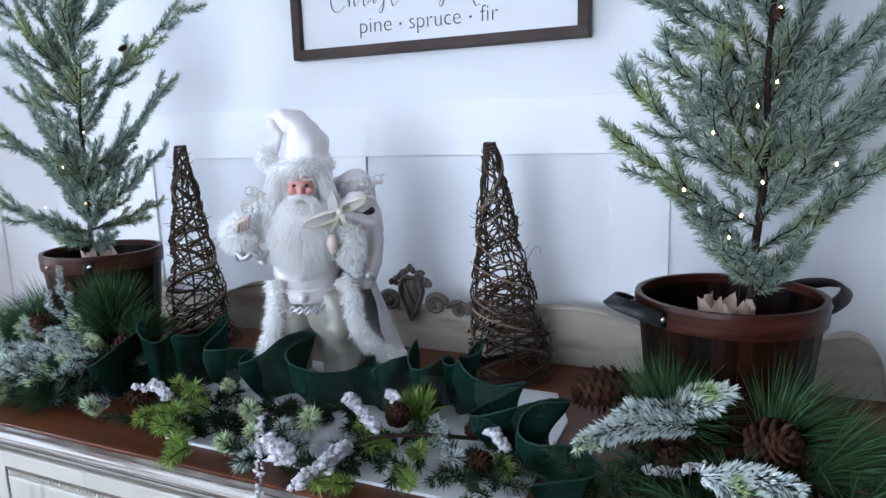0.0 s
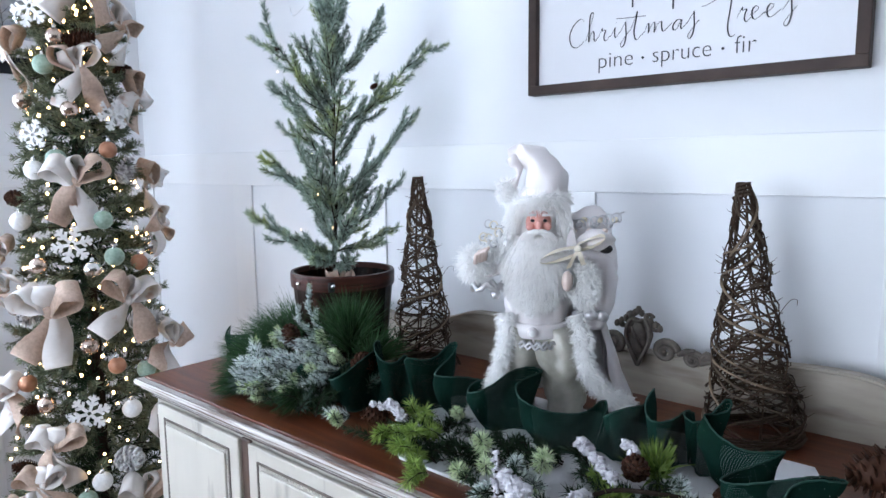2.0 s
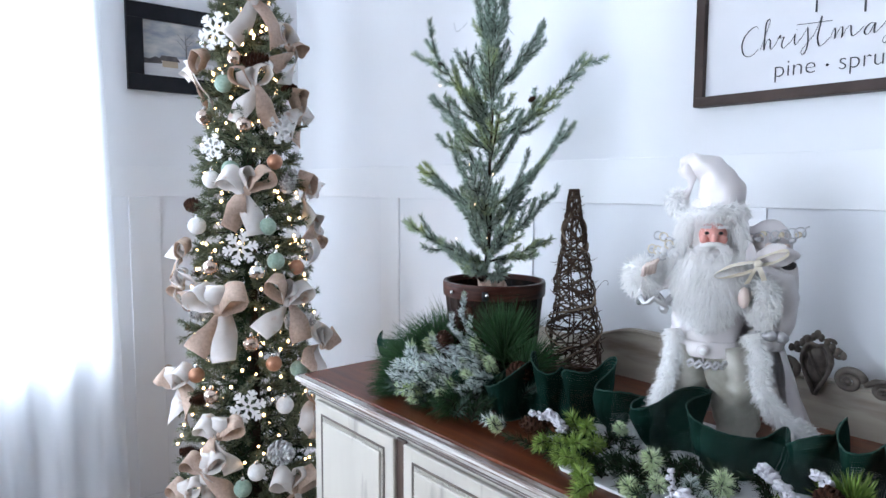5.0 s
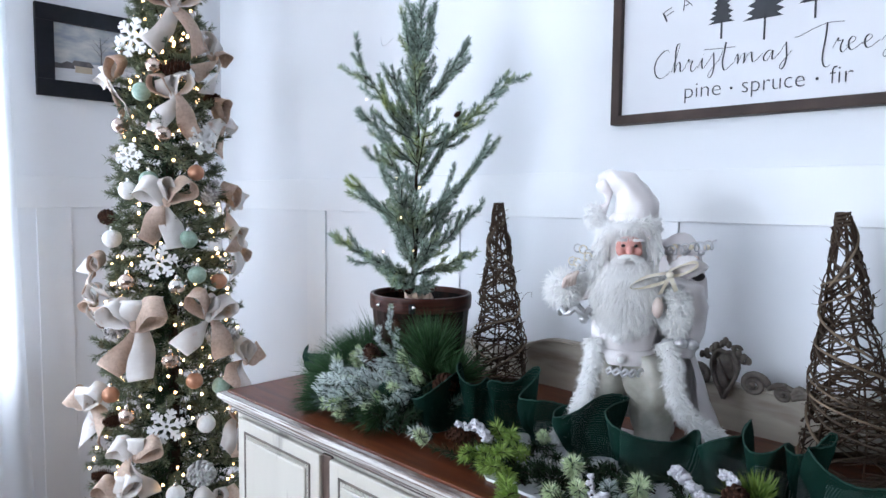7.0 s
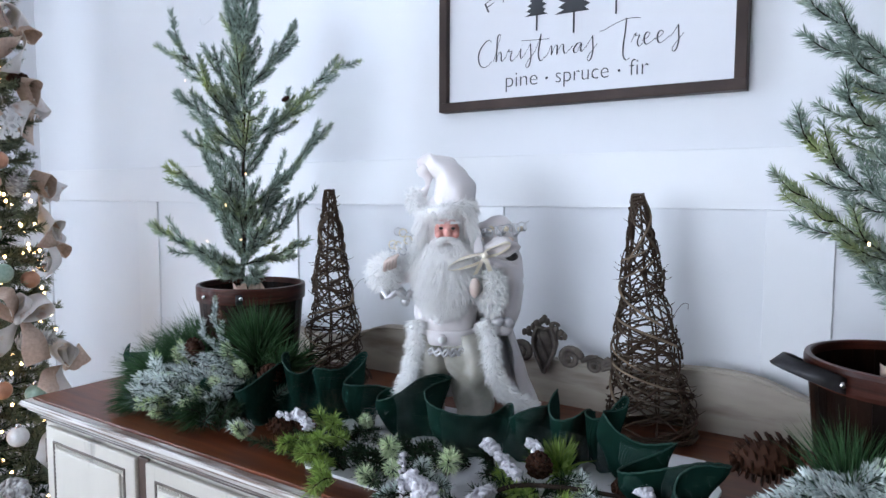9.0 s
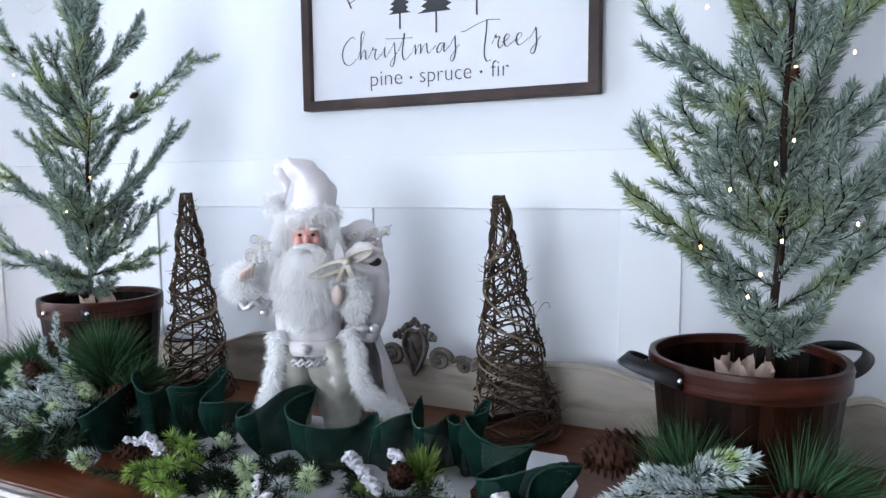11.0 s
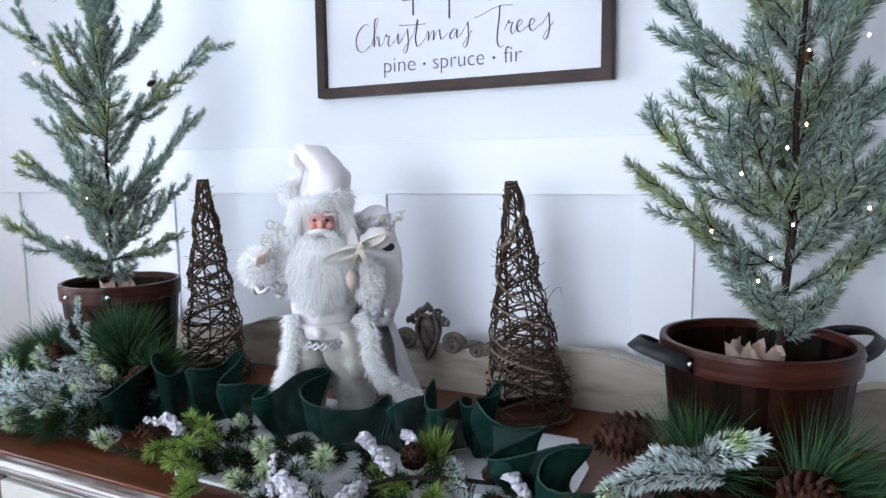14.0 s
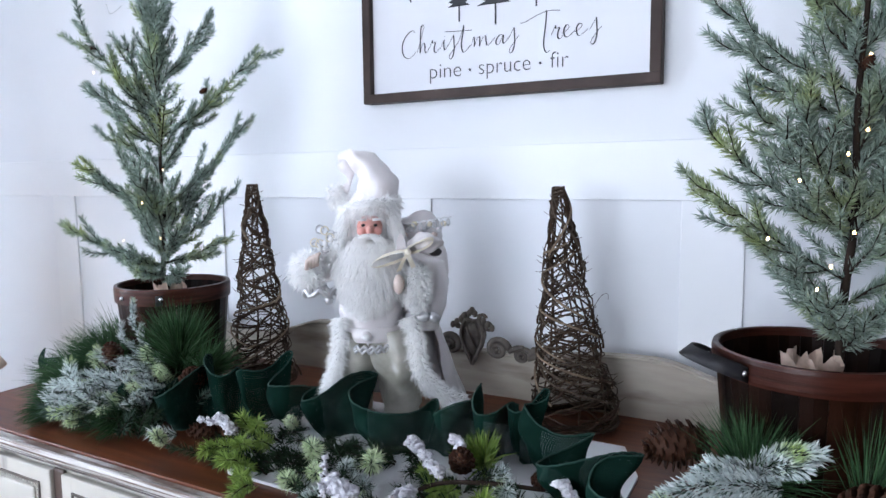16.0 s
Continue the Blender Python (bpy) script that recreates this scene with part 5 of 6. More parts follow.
    g.tube(tail, [0.0135 + 0.005 * math.sin(i * 0.5) - 0.0004 * i for i in range(len(tail))], 10, SATIN)
    fluff((-0.062, 0.004, 0.414), (0.020, 0.018, 0.022), 800, 0.013)
    brim = [(0.003 + 0.049 * math.cos(j * 0.3142), -0.010 + 0.047 * math.sin(j * 0.3142), 0.392 + 0.007 * math.cos(j * 0.3142) - 0.006 * math.sin(j * 0.3142)) for j in range(21)]
    g.tube(brim, 0.0125, 9, FUR)
    for _ in range(1600):
        j = rng.randrange(20)
        p = Vector(brim[j]).lerp(Vector(brim[j + 1]), rng.random())
        o = Vector((p.x - 0.003, p.y + 0.010, 0)).normalized()
        b = rng.uniform(-1.4, 1.5)
        w = o * math.cos(b) + Vector((0, 0, math.sin(b)))
        hair(p + w * 0.011, w + Vector((rng.uniform(-.7, .7), rng.uniform(-.5, .5), -0.3)), rng.uniform(0.008, 0.018), 0.0007, 0.16)
    for v in g.v[head:face_end] + g.v[beard_end:]:
        v.x, v.z = v.x * 0.88 - 0.003, v.z + 0.007
    ob = part("doll", g, mats)
    ob.matrix_world = pose(-0.722, 0.884, TOP_Z + 0.006, 0, 0, 35) @ Matrix.Scale(0.962, 4)
    tagged(ob, "white-bearded doll in a pale satin coat edged with fur", "doll")


doll()

# ---- dark green burlap ribbon, ruffled along the sideboard ----
rib = thing("ribbon", pose(-0.8, 0.72, TOP_Z), "dark green burlap ribbon ruffled along the sideboard top", "ribbon")
route = curve([Vector((a, b, c)) for a, b, c in ((-1.50, 0.760, 0.062), (-1.25, 0.735, 0.058), (-1.08, 0.690, 0.075), (-0.99, 0.715, 0.096), (-0.91, 0.775, 0.108), (-0.82, 0.790, 0.088), (-0.70, 0.785, 0.088),
                                                  (-0.58, 0.790, 0.086), (-0.47, 0.825, 0.092), (-0.40, 0.835, 0.098), (-0.33, 0.775, 0.080), (-0.25, 0.715, 0.070), (-0.17, 0.610, 0.052))], 20)


def ruffle(route, waves, start):
    """Cloth standing on edge in swinging S-folds along the route: gathered flat at the foot, loose at the top."""
    rows, n = 12, 1300
    g, hi, lo, ulen = Geo(), [], [], 0.0
    heading, sway = [], []
    for i in range(n + 1):
        q = i / n
        ph = 2 * math.pi * waves * q + start + 1.2 * math.sin(q * 17 + start) + 0.8 * math.sin(q * 41)
        heading.append((1.46 + 0.22 * math.sin(q * 29 + 1)) * math.sin(ph))
        sway.append(ph)
    pace = 1.0 / sum(math.cos(h) for h in heading) * n
    span = sum((b - a).length for a, b in zip(route[:-1], route[1:])) / n * pace
    x = y = 0.0
    along_at, out_at = [], []
    for h in heading:
        along_at.append(x), out_at.append(y)
        x, y = x + math.cos(h) * span, y + math.sin(h) * span
    total = along_at[-1]
    for i in range(n + 1):
        lag = max(0, i - 75), min(n, i + 75)
        base_y = sum(out_at[lag[0]:lag[1] + 1:5]) / len(out_at[lag[0]:lag[1] + 1:5])
        f = min(max(along_at[i] / total, 0.0), 1.0) * (len(route) - 1.001)
        k = int(f)
        c = route[k].lerp(route[k + 1], f - k)
        way = Vector((route[k + 1].x - route[k].x, route[k + 1].y - route[k].y, 0)).normalized()
        out = Vector((way.y, -way.x, 0))
        even = i / n * (len(route) - 1.001)
        foot_c = route[int(even)].lerp(route[int(even) + 1], even - int(even))
        wave = out_at[i] - base_y
        calm = 0.35 if c.x < -1.10 else 1.0
        foot = Vector((0.55 * c.x + 0.45 * foot_c.x, 0.55 * c.y + 0.45 * foot_c.y, 0.006)) + out * (0.50 * wave * calm - 0.006)
        rim = Vector((c.x, c.y, c.z * (1.04 + 0.16 * math.sin(sway[i] * 0.5 + 1.3) + 0.08 * math.sin(sway[i] * 1.7) - 0.8 * wave))) + out * (1.25 * wave * calm)
        for r in range(rows + 1):
            t = r / rows
            p = foot.lerp(rim, t) + out * (0.014 * math.sin(math.pi * t)) + way * (0.013 * math.sin(2.6 * t + sway[i]) * t) + out * (0.016 * noise.noise(Vector((i * 0.022, t * 1.6, 3.0))) * t + 0.006 * noise.noise(Vector((i * 0.09, t * 3, 7.0))))
            g.v.append(Vector((p.x + 0.8, p.y - 0.72, max(0.0065, p.z))))
        hi.append(g.v[-1]), lo.append(g.v[-rows - 1])
    for i in range(n):
        du = (hi[i + 1] - hi[i]).length
        for r in range(rows):
            a = i * (rows + 1) + r
            b = a + rows + 1
            v0, v1 = 0.09 * r / rows, 0.09 * (r + 1) / rows
            g.face((a, b, b + 1, a + 1), 0, True, ((ulen, v0), (ulen + du, v0), (ulen + du, v1), (ulen, v1)))
        ulen += du
    part("cloth", g, M_RIBBON, rib)
    for e in (hi, lo):
        part("wired_edge", Geo().tube([p + Vector((0, 0, 0.0006 * math.sin(j * 2.1))) for j, p in enumerate(e)][::2], 0.0013, 6), M_SEAM, rib, "stitched green wired edge")


ruffle(route, 15.5, 0.6)


# ---- pine sprays along the front ----
M_UNDER = mat("muted_green_needles", (0.020, 0.048, 0.034), (0.10, 0.17, 0.13), 0.65, scale=40, island=0.6, through_light=0.1)


def sprig(parent, a, b, m, rng, length=0.020, width=0.0017, dens=1900, lean=50, name="sprig", bend=0.01, twigs=0, label="", white=0.8, body=0.0):
    a, b = Vector(a), Vector(b)
    g, pale = Geo(), m in (M_FROST, M_MINT)
    mid = a.lerp(b, 0.5) + Vector((rng.uniform(-1, 1), rng.uniform(-1, 1), rng.uniform(0, 1))) * bend
    pts = curve([a, mid, b], 5)
    spray(g, pts, length, width, dens * (white if pale else 1), lean, rng, r=0.0016, body=body)
    if pale:
        g.needles(pts, length * 0.95, width, dens * (1 - white), lean, 2, rng, body=body * 0.7)
    d = b - a
    for k in range(twigs):
        p = pts[2 + (k * 7) % (len(pts) - 3)]
        w = d.normalized() * 0.7 + Vector((rng.uniform(-1, 1), rng.uniform(-1, 1), rng.uniform(-0.2, 0.9))) * 0.7
        tw = [p, p + w.normalized() * d.length * rng.uniform(0.3, 0.5)]
        spray(g, tw, length, width, dens * (white if pale else 1), lean, rng, r=0.0012, body=body)
        if pale:
            g.needles(tw, length * 0.95, width, dens * (1 - white), lean, 2, rng, body=body * 0.7)
    return part(name, g, [m, M_BARK, M_UNDER], parent, label)


def tuft(parent, at, aim, length, count, m, rng, spread=0.8, width=0.0007, name="pine_tuft", label=""):
    """Long needles fanning out of one point, each a little curved."""
    g = Geo()
    at, aim = Vector(at), Vector(aim).normalized()
    for _ in range(int(count * 1.9)):
        w = (aim + Vector((rng.gauss(0, 1), rng.gauss(0, 1), rng.gauss(0, 1))) * spread * 0.5).normalized()
        ln = length * rng.uniform(0.55, 1.1)
        side = w.cross(Vector((rng.uniform(-1, 1), rng.uniform(-1, 1), 0.3))).normalized() * width
        p0 = at + Vector((rng.uniform(-1, 1), rng.uniform(-1, 1), rng.uniform(-1, 1))) * 0.006
        p1 = p0 + w * ln * 0.55
        p2 = p0 + w * ln + Vector((0, 0, -0.10 * ln))
        if p2.z < 0.004:
            p2.z, p1.z = 0.004 + rng.random() * 0.01, max(p1.z, 0.006)
        b = len(g.v)
        g.v += [p0 - side * 0.6, p0 + side * 0.6, p1 + side, p1 - side, p2]
        g.face((b, b + 1, b + 2, b + 3), 0, True), g.face((b + 3, b + 2, b + 4), 0, True)
    return part(name, g, m, parent, label)


def cone_on(parent, at, size, axis, rng, m=None, label="brown pinecone with open scales", rows=9, around=9):
    return part("pinecone", small_cone(Geo(), at, size, rng, axis=axis, rows=rows, around=around), m or M_CONE, parent, label)


def snowy(parent, line, rng, r=0.006, n=26):
    """A twig clotted with flocking snow."""
    pts = curve(line, 6)
    g = Geo().tube(pts, 0.0022, 6, 1)
    for _ in range(n * 4):
        p = rng.choice(pts)
        s = r * rng.uniform(0.20, 0.62)
        g.ball(p + Vector((rng.uniform(-1, 1), rng.uniform(-1, 1), rng.uniform(-0.6, 1))) * r * 0.85, (s * rng.uniform(0.7, 1.9), s * rng.uniform(0.7, 1.9), s), 8, 6, 0, 0.95, 330)
    return part("snowy_twig", g, [M_SNOW, M_BARK], parent, "twig clotted with white flocking")


def burst(parent, at, aim, m, rng, length=0.021, width=0.0017, dens=6500, name="pale_sprig", white=0.6, stem=0.034):
    """A bushy tip whose needles stand out all round."""
    at, aim = Vector(at), Vector(aim).normalized()
    return sprig(parent, at - aim * stem, at + aim * 0.010, m, rng, length, width, dens, 56, name, 0.004, 0, "", white, 0.002)


def W(x, y, z, o):
    return Vector((x - o[0], y - o[1], z - TOP_Z))


rng = random.Random(31)
o = (-1.20, 0.72)
SPL = thing("pine_spray", pose(o[0], o[1], TOP_Z), "frosted pine spray with pinecones before a basket", "greenery", "pine sprays")
for a, b in (((-1.07, 0.660, 0.945), (-1.150, 0.620, 0.965)), ((-1.11, 0.650, 0.940), (-1.210, 0.620, 0.945)), ((-1.10, 0.710, 0.960), (-1.225, 0.665, 0.978)), ((-1.12, 0.735, 0.975), (-1.215, 0.710, 1.000)), ((-1.06, 0.680, 0.950), (-1.170, 0.610, 0.940)),
             ((-1.05, 0.710, 0.960), (-1.120, 0.655, 0.978)), ((-1.12, 0.665, 0.958), (-1.225, 0.628, 0.972)), ((-1.09, 0.670, 0.945), (-1.205, 0.605, 0.930))):
    sprig(SPL, W(*a, o), W(*b, o), M_FROST, rng, 0.0135, 0.0021, 6200, 46, "frosted_sprig", twigs=3, white=0.74, body=0.006)
for a, b in (((-1.182, 0.77, 0.965), (-1.207, 0.755, 1.070)), ((-1.18, 0.77, 0.98), (-1.170, 0.745, 1.045)), ((-1.185, 0.77, 0.97), (-1.235, 0.75, 1.035))):
    sprig(SPL, W(*a, o), W(*b, o), M_FROST, rng, 0.012, 0.0016, 4500, 46, "frosted_sprig", twigs=2, white=0.75)
for at, aim in (((-1.195, 0.625, 0.935), (-0.6, -0.7, 0.2)), ((-1.160, 0.600, 0.925), (-0.2, -0.9, 0.1)), ((-1.262, 0.715, 0.990), (-0.4, -0.5, 0.8)), ((-1.075, 0.660, 0.980), (0.2, -0.8, 0.5)),
                ((-1.120, 0.720, 1.020), (0.0, -0.4, 0.9)), ((-1.232, 0.645, 0.968), (-0.8, -0.5, 0.3)), ((-1.100, 0.615, 0.945), (0.1, -0.9, 0.3)), ((-1.060, 0.700, 1.000), (0.3, -0.6, 0.7))):
    burst(SPL, W(*at, o), aim, M_MINT, rng, 0.0150, 0.0015, 10500, white=0.85)
for k in range(10):
    x, y = -1.225 + 0.020 * k, rng.uniform(0.63, 0.74)
    burst(SPL, W(x, y, 0.958 + 0.9 * (y - 0.63) * 0.4 + rng.uniform(-0.012, 0.012), o), (rng.uniform(-0.6, 0.3), -0.7, rng.uniform(0.2, 0.9)), (M_FROST, M_MINT, M_FROST)[k % 3], rng, 0.0135, 0.0014, 10500, ("frosted_sprig", "pale_sprig", "frosted_sprig")[k % 3], 0.75)
burst(SPL, W(-0.970, 0.618, 0.930, o), (-0.3, -0.8, 0.3), M_FROST, rng, 0.017, 0.0017, 5500, "frosted_sprig", 0.6)
for at, aim, ln, c in (((-1.085, 0.765, 0.990), (0.05, -0.1, 1), 0.140, 640), ((-1.040, 0.775, 0.965), (0.5, -0.1, 0.8), 0.110, 200), ((-1.27, 0.68, 0.95), (-0.7, -0.5, 0.5), 0.11, 160), ((-1.300, 0.770, 0.960), (-0.5, -0.4, 0.75), 0.120, 200), ((-1.300, 0.820, 0.960), (-0.3, -0.1, 1), 0.120, 170),
                       ((-1.250, 0.640, 0.925), (-0.5, -0.8, 0.10), 0.085, 260), ((-1.080, 0.640, 0.930), (0.1, -0.9, 0.15), 0.070, 200), ((-1.310, 0.690, 0.940), (-0.9, -0.4, 0.3), 0.075, 120), ((-1.080, 0.830, 0.950), (0.4, 0.0, 0.9), 0.100, 180),
                       ((-1.33, 0.770, 0.945), (-0.9, 0.0, 0.55), 0.125, 170), ((-1.35, 0.740, 0.930), (-1.0, -0.1, 0.30), 0.120, 150), ((-1.27, 0.78, 0.98), (-0.8, 0.1, 0.70), 0.130, 150), ((-1.150, 0.660, 0.920), (-0.1, -1.0, 0.02), 0.080, 140)):
    tuft(SPL, W(*at, o), aim, ln, c, M_LONG, rng, 0.75)
cone_on(SPL, W(-1.211, 0.715, 1.010, o), 0.046, (0.2, -0.4, 1), rng)
cone_on(SPL, W(-1.008, 0.728, 0.985, o), 0.056, (0.7, -0.5, 0.4), rng, rows=8, around=8)
cone_on(SPL, W(-1.225, 0.800, 1.060, o), 0.034, (0.1, -0.5, 1), rng)
for k in range(100):
    x, y = rng.uniform(-1.29, -1.00), rng.uniform(0.61, 0.82)
    sprig(SPL, W(x, y, 0.912, o), W(x + rng.uniform(-.06, .05), y + rng.uniform(-.06, .03), rng.uniform(0.925, 0.975), o), (M_GREEN, M_GREEN, M_UNDER)[k % 3], rng, 0.022, 0.0018, 2000, 50, "sprig")

o = (-0.60, 0.62)
SPM = thing("pine_spray", pose(o[0], o[1], TOP_Z), "mixed lime and snowy evergreen spray lying before the ribbon", "greenery", "pine sprays")
TO_ROOM = Vector((0.40, -0.75, 0.35))


def aimed(loose=0.55):
    return TO_ROOM + Vector((rng.uniform(-1, 1), rng.uniform(-1, 1), rng.uniform(-0.7, 1))) * loose


for x, y, z in ((-0.838, 0.682, 0.950), (-0.802, 0.669, 0.952), (-0.774, 0.612, 0.948), (-0.760, 0.640, 0.945), (-0.758, 0.572, 0.942), (-0.838, 0.604, 0.932), (-0.815, 0.622, 0.935), (-0.738, 0.574, 0.930), (-0.715, 0.552, 0.932), (-0.699, 0.528, 0.928),
                (-0.790, 0.590, 0.930), (-0.503, 0.690, 0.930), (-0.462, 0.640, 0.932), (-0.449, 0.656, 0.928), (-0.485, 0.548, 0.926), (-0.460, 0.560, 0.922), (-0.381, 0.584, 0.928), (-0.400, 0.610, 0.922), (-0.396, 0.652, 0.930), (-0.277, 0.658, 0.926)):
    burst(SPM, W(x, y, z, o), aimed(), M_LIME, rng, 0.0190, 0.0022, 5200, "lime_sprig", stem=0.026)
for x, y, z, big in ((-0.669, 0.646, 0.950, 1.15), (-0.564, 0.647, 0.950, 1.15), (-0.769, 0.716, 0.950, 0.75), (-0.930, 0.588, 0.940, 0.8), (-0.660, 0.586, 0.930, 1.0), (-0.635, 0.612, 0.936, 0.9)):
    burst(SPM, W(x, y, z, o), aimed(0.35), M_MINT, rng, 0.0175 * big, 0.0019, 15000, white=0.80, stem=0.024 * big)
for x, y, z in ((-0.601, 0.555, 0.930), (-0.607, 0.641, 0.935), (-0.557, 0.613, 0.930), (-0.580, 0.626, 0.925), (-0.378, 0.680, 0.935), (-0.400, 0.717, 0.935), (-0.352, 0.660, 0.925)):
    burst(SPM, W(x, y, z, o), aimed(), M_FROST, rng, 0.0180, 0.0018, 10000, "frosted_sprig", 0.66, 0.026)
branch = curve([W(*p, o) for p in ((-0.485, 0.515, 0.938), (-0.478, 0.580, 0.945), (-0.455, 0.636, 0.948), (-0.400, 0.672, 0.945), (-0.340, 0.700, 0.938))], 6)
part("twig", Geo().tube(branch, 0.0030, 7), M_BARK, SPM, "bare dark twig through the spray")
for line, r, count in ((((-0.489, 0.514, 0.938), (-0.480, 0.560, 0.946), (-0.476, 0.600, 0.948)), 0.0075, 44), (((-0.548, 0.724, 0.956), (-0.520, 0.708, 0.950), (-0.496, 0.690, 0.946), (-0.468, 0.664, 0.946)), 0.0068, 46),
                       (((-0.613, 0.606, 0.962), (-0.585, 0.565, 0.945), (-0.560, 0.530, 0.925), (-0.548, 0.505, 0.890)), 0.0045, 30), (((-0.572, 0.572, 0.948), (-0.552, 0.562, 0.945), (-0.540, 0.560, 0.940)), 0.0095, 40),
                       (((-0.492, 0.748, 0.962), (-0.478, 0.740, 0.962), (-0.466, 0.728, 0.958)), 0.0062, 24), (((-0.335, 0.716, 0.950), (-0.310, 0.704, 0.948), (-0.288, 0.684, 0.940)), 0.0072, 34),
                       (((-0.870, 0.655, 0.958), (-0.850, 0.652, 0.955), (-0.832, 0.648, 0.945)), 0.0070, 30), (((-0.896, 0.640, 0.958), (-0.884, 0.640, 0.960), (-0.872, 0.644, 0.956)), 0.0045, 14)):
    snowy(SPM, [W(*p, o) for p in line], rng, r, count)
for x, y, z, size, axis, label in ((-0.462, 0.720, 0.944, 0.044, (0.3, -0.6, 0.6), "brown pinecone dusted with snow"), (-0.345, 0.726, 0.938, 0.034, (0.3, -0.8, 0.3), "brown pinecone with open scales"),
                                   (-0.310, 0.656, 0.930, 0.036, (0.5, -0.8, 0.1), "brown pinecone with open scales"), (-0.888, 0.644, 0.938, 0.046, (-0.7, -0.6, 0.2), "brown pinecone dusted with snow")):
    cone_on(SPM, W(x, y, z, o), size, axis, rng, rows=7, around=8, label=label)
tuft(SPM, W(-0.452, 0.770, 0.918, o), (0.0, -0.35, 1), 0.062, 170, M_LIME, rng, 0.85, 0.0019, "lime_tuft")
for k in range(110):
    x, y = rng.uniform(-0.86, -0.27), rng.uniform(0.590, 0.75)
    sprig(SPM, W(x, y, 0.912, o), W(x + rng.uniform(-.05, .05), y + rng.uniform(-.05, .02), rng.uniform(0.914, 0.944), o), M_GREEN, rng, 0.018, 0.0017, 2000, 52, "sprig")

o = (-0.02, 0.68)
SPR = thing("pine_spray", pose(o[0], o[1], TOP_Z), "snow-frosted pine spray with large pinecones before a basket", "greenery", "pine sprays")
for a, b, ln in (((-0.060, 0.735, 0.985), (-0.185, 0.665, 0.975), 0.021), ((-0.075, 0.745, 0.990), (-0.150, 0.700, 0.995), 0.020), ((-0.095, 0.755, 0.985), (-0.022, 0.745, 1.030), 0.021),
                 ((-0.080, 0.750, 0.990), (-0.035, 0.735, 1.015), 0.020), ((-0.050, 0.610, 0.985), (0.042, 0.605, 0.992), 0.019), ((-0.040, 0.620, 0.985), (0.020, 0.590, 0.975), 0.018)):
    sprig(SPR, W(*a, o), W(*b, o), M_FROST, rng, ln * 0.60, 0.0026, 9500, 48, "frosted_sprig", twigs=1, white=0.84, body=0.0100)
sprig(SPR, W(-0.155, 0.680, 0.965, o), W(-0.185, 0.645, 0.975, o), M_MINT, rng, 0.013, 0.0018, 3000, 60, "pale_sprig")
cone_on(SPR, W(-0.186, 0.815, 0.985, o), 0.078, (-0.75, -0.35, -0.15), rng, label="large brown pinecone with open scales", rows=9, around=8)
cone_on(SPR, W(-0.080, 0.680, 0.958, o), 0.048, (-0.2, -0.9, 0.1), rng, label="brown pinecone dusted with snow")
cone_on(SPR, W(0.020, 0.672, 1.005, o), 0.066, (0.4, -0.8, 0.4), rng, label="large brown pinecone with open scales", rows=9, around=9)
snowy(SPR, [W(*p, o) for p in ((-0.105, 0.645, 0.965), (-0.075, 0.650, 0.965), (-0.050, 0.665, 0.970))], rng, 0.0050, 26)
for at, aim, ln, c in (((-0.095, 0.775, 0.960), (-0.05, -0.15, 1), 0.120, 260), ((-0.085, 0.770, 0.960), (0.35, -0.2, 0.9), 0.110, 120), ((0.020, 0.720, 0.975), (0.55, 0.0, 0.75), 0.130, 280),
                       ((0.060, 0.690, 0.965), (0.9, 0.0, 0.45), 0.135, 220), ((0.090, 0.640, 0.950), (0.8, -0.4, 0.35), 0.130, 200), ((-0.060, 0.610, 0.945), (-0.3, -0.9, 0.15), 0.090, 160),
                       ((0.050, 0.600, 0.940), (0.3, -0.9, 0.20), 0.100, 180), ((0.130, 0.720, 0.950), (0.7, 0.3, 0.6), 0.110, 160), ((-0.020, 0.660, 0.950), (0.0, -0.7, 0.6), 0.080, 160),
                       ((-0.110, 0.680, 0.940), (-0.6, -0.6, 0.2), 0.070, 130), ((0.02, 0.60, 0.945), (0.2, -0.9, 0.3), 0.09, 160), ((0.14, 0.62, 0.945), (0.5, -0.6, 0.3), 0.11, 160),
                       ((-0.03, 0.57, 0.935), (-0.2, -0.9, 0.1), 0.08, 140), ((0.10, 0.57, 0.935), (0.3, -0.9, 0.1), 0.09, 140)):
    tuft(SPR, W(*at, o), aim, ln, c, M_LONG, rng, 0.75)
for k in range(90):
    x, y = rng.uniform(-0.17, 0.17), rng.uniform(0.58, 0.755)
    sprig(SPR, W(x, y, 0.912, o), W(x + rng.uniform(-.05, .06), y + rng.uniform(-.06, .02), rng.uniform(0.925, 0.972), o), M_GREEN, rng, 0.022, 0.0018, 1400, 50, "sprig")

# ---- slim decorated tree in the corner ----
TX, TY, T_HIGH = -2.205, 0.720, 2.36
FACE = 65.0


def tree_r(z):
    return 0.030 + 0.225 * max(0.0, (T_HIGH - z) / 2.0) ** 0.9


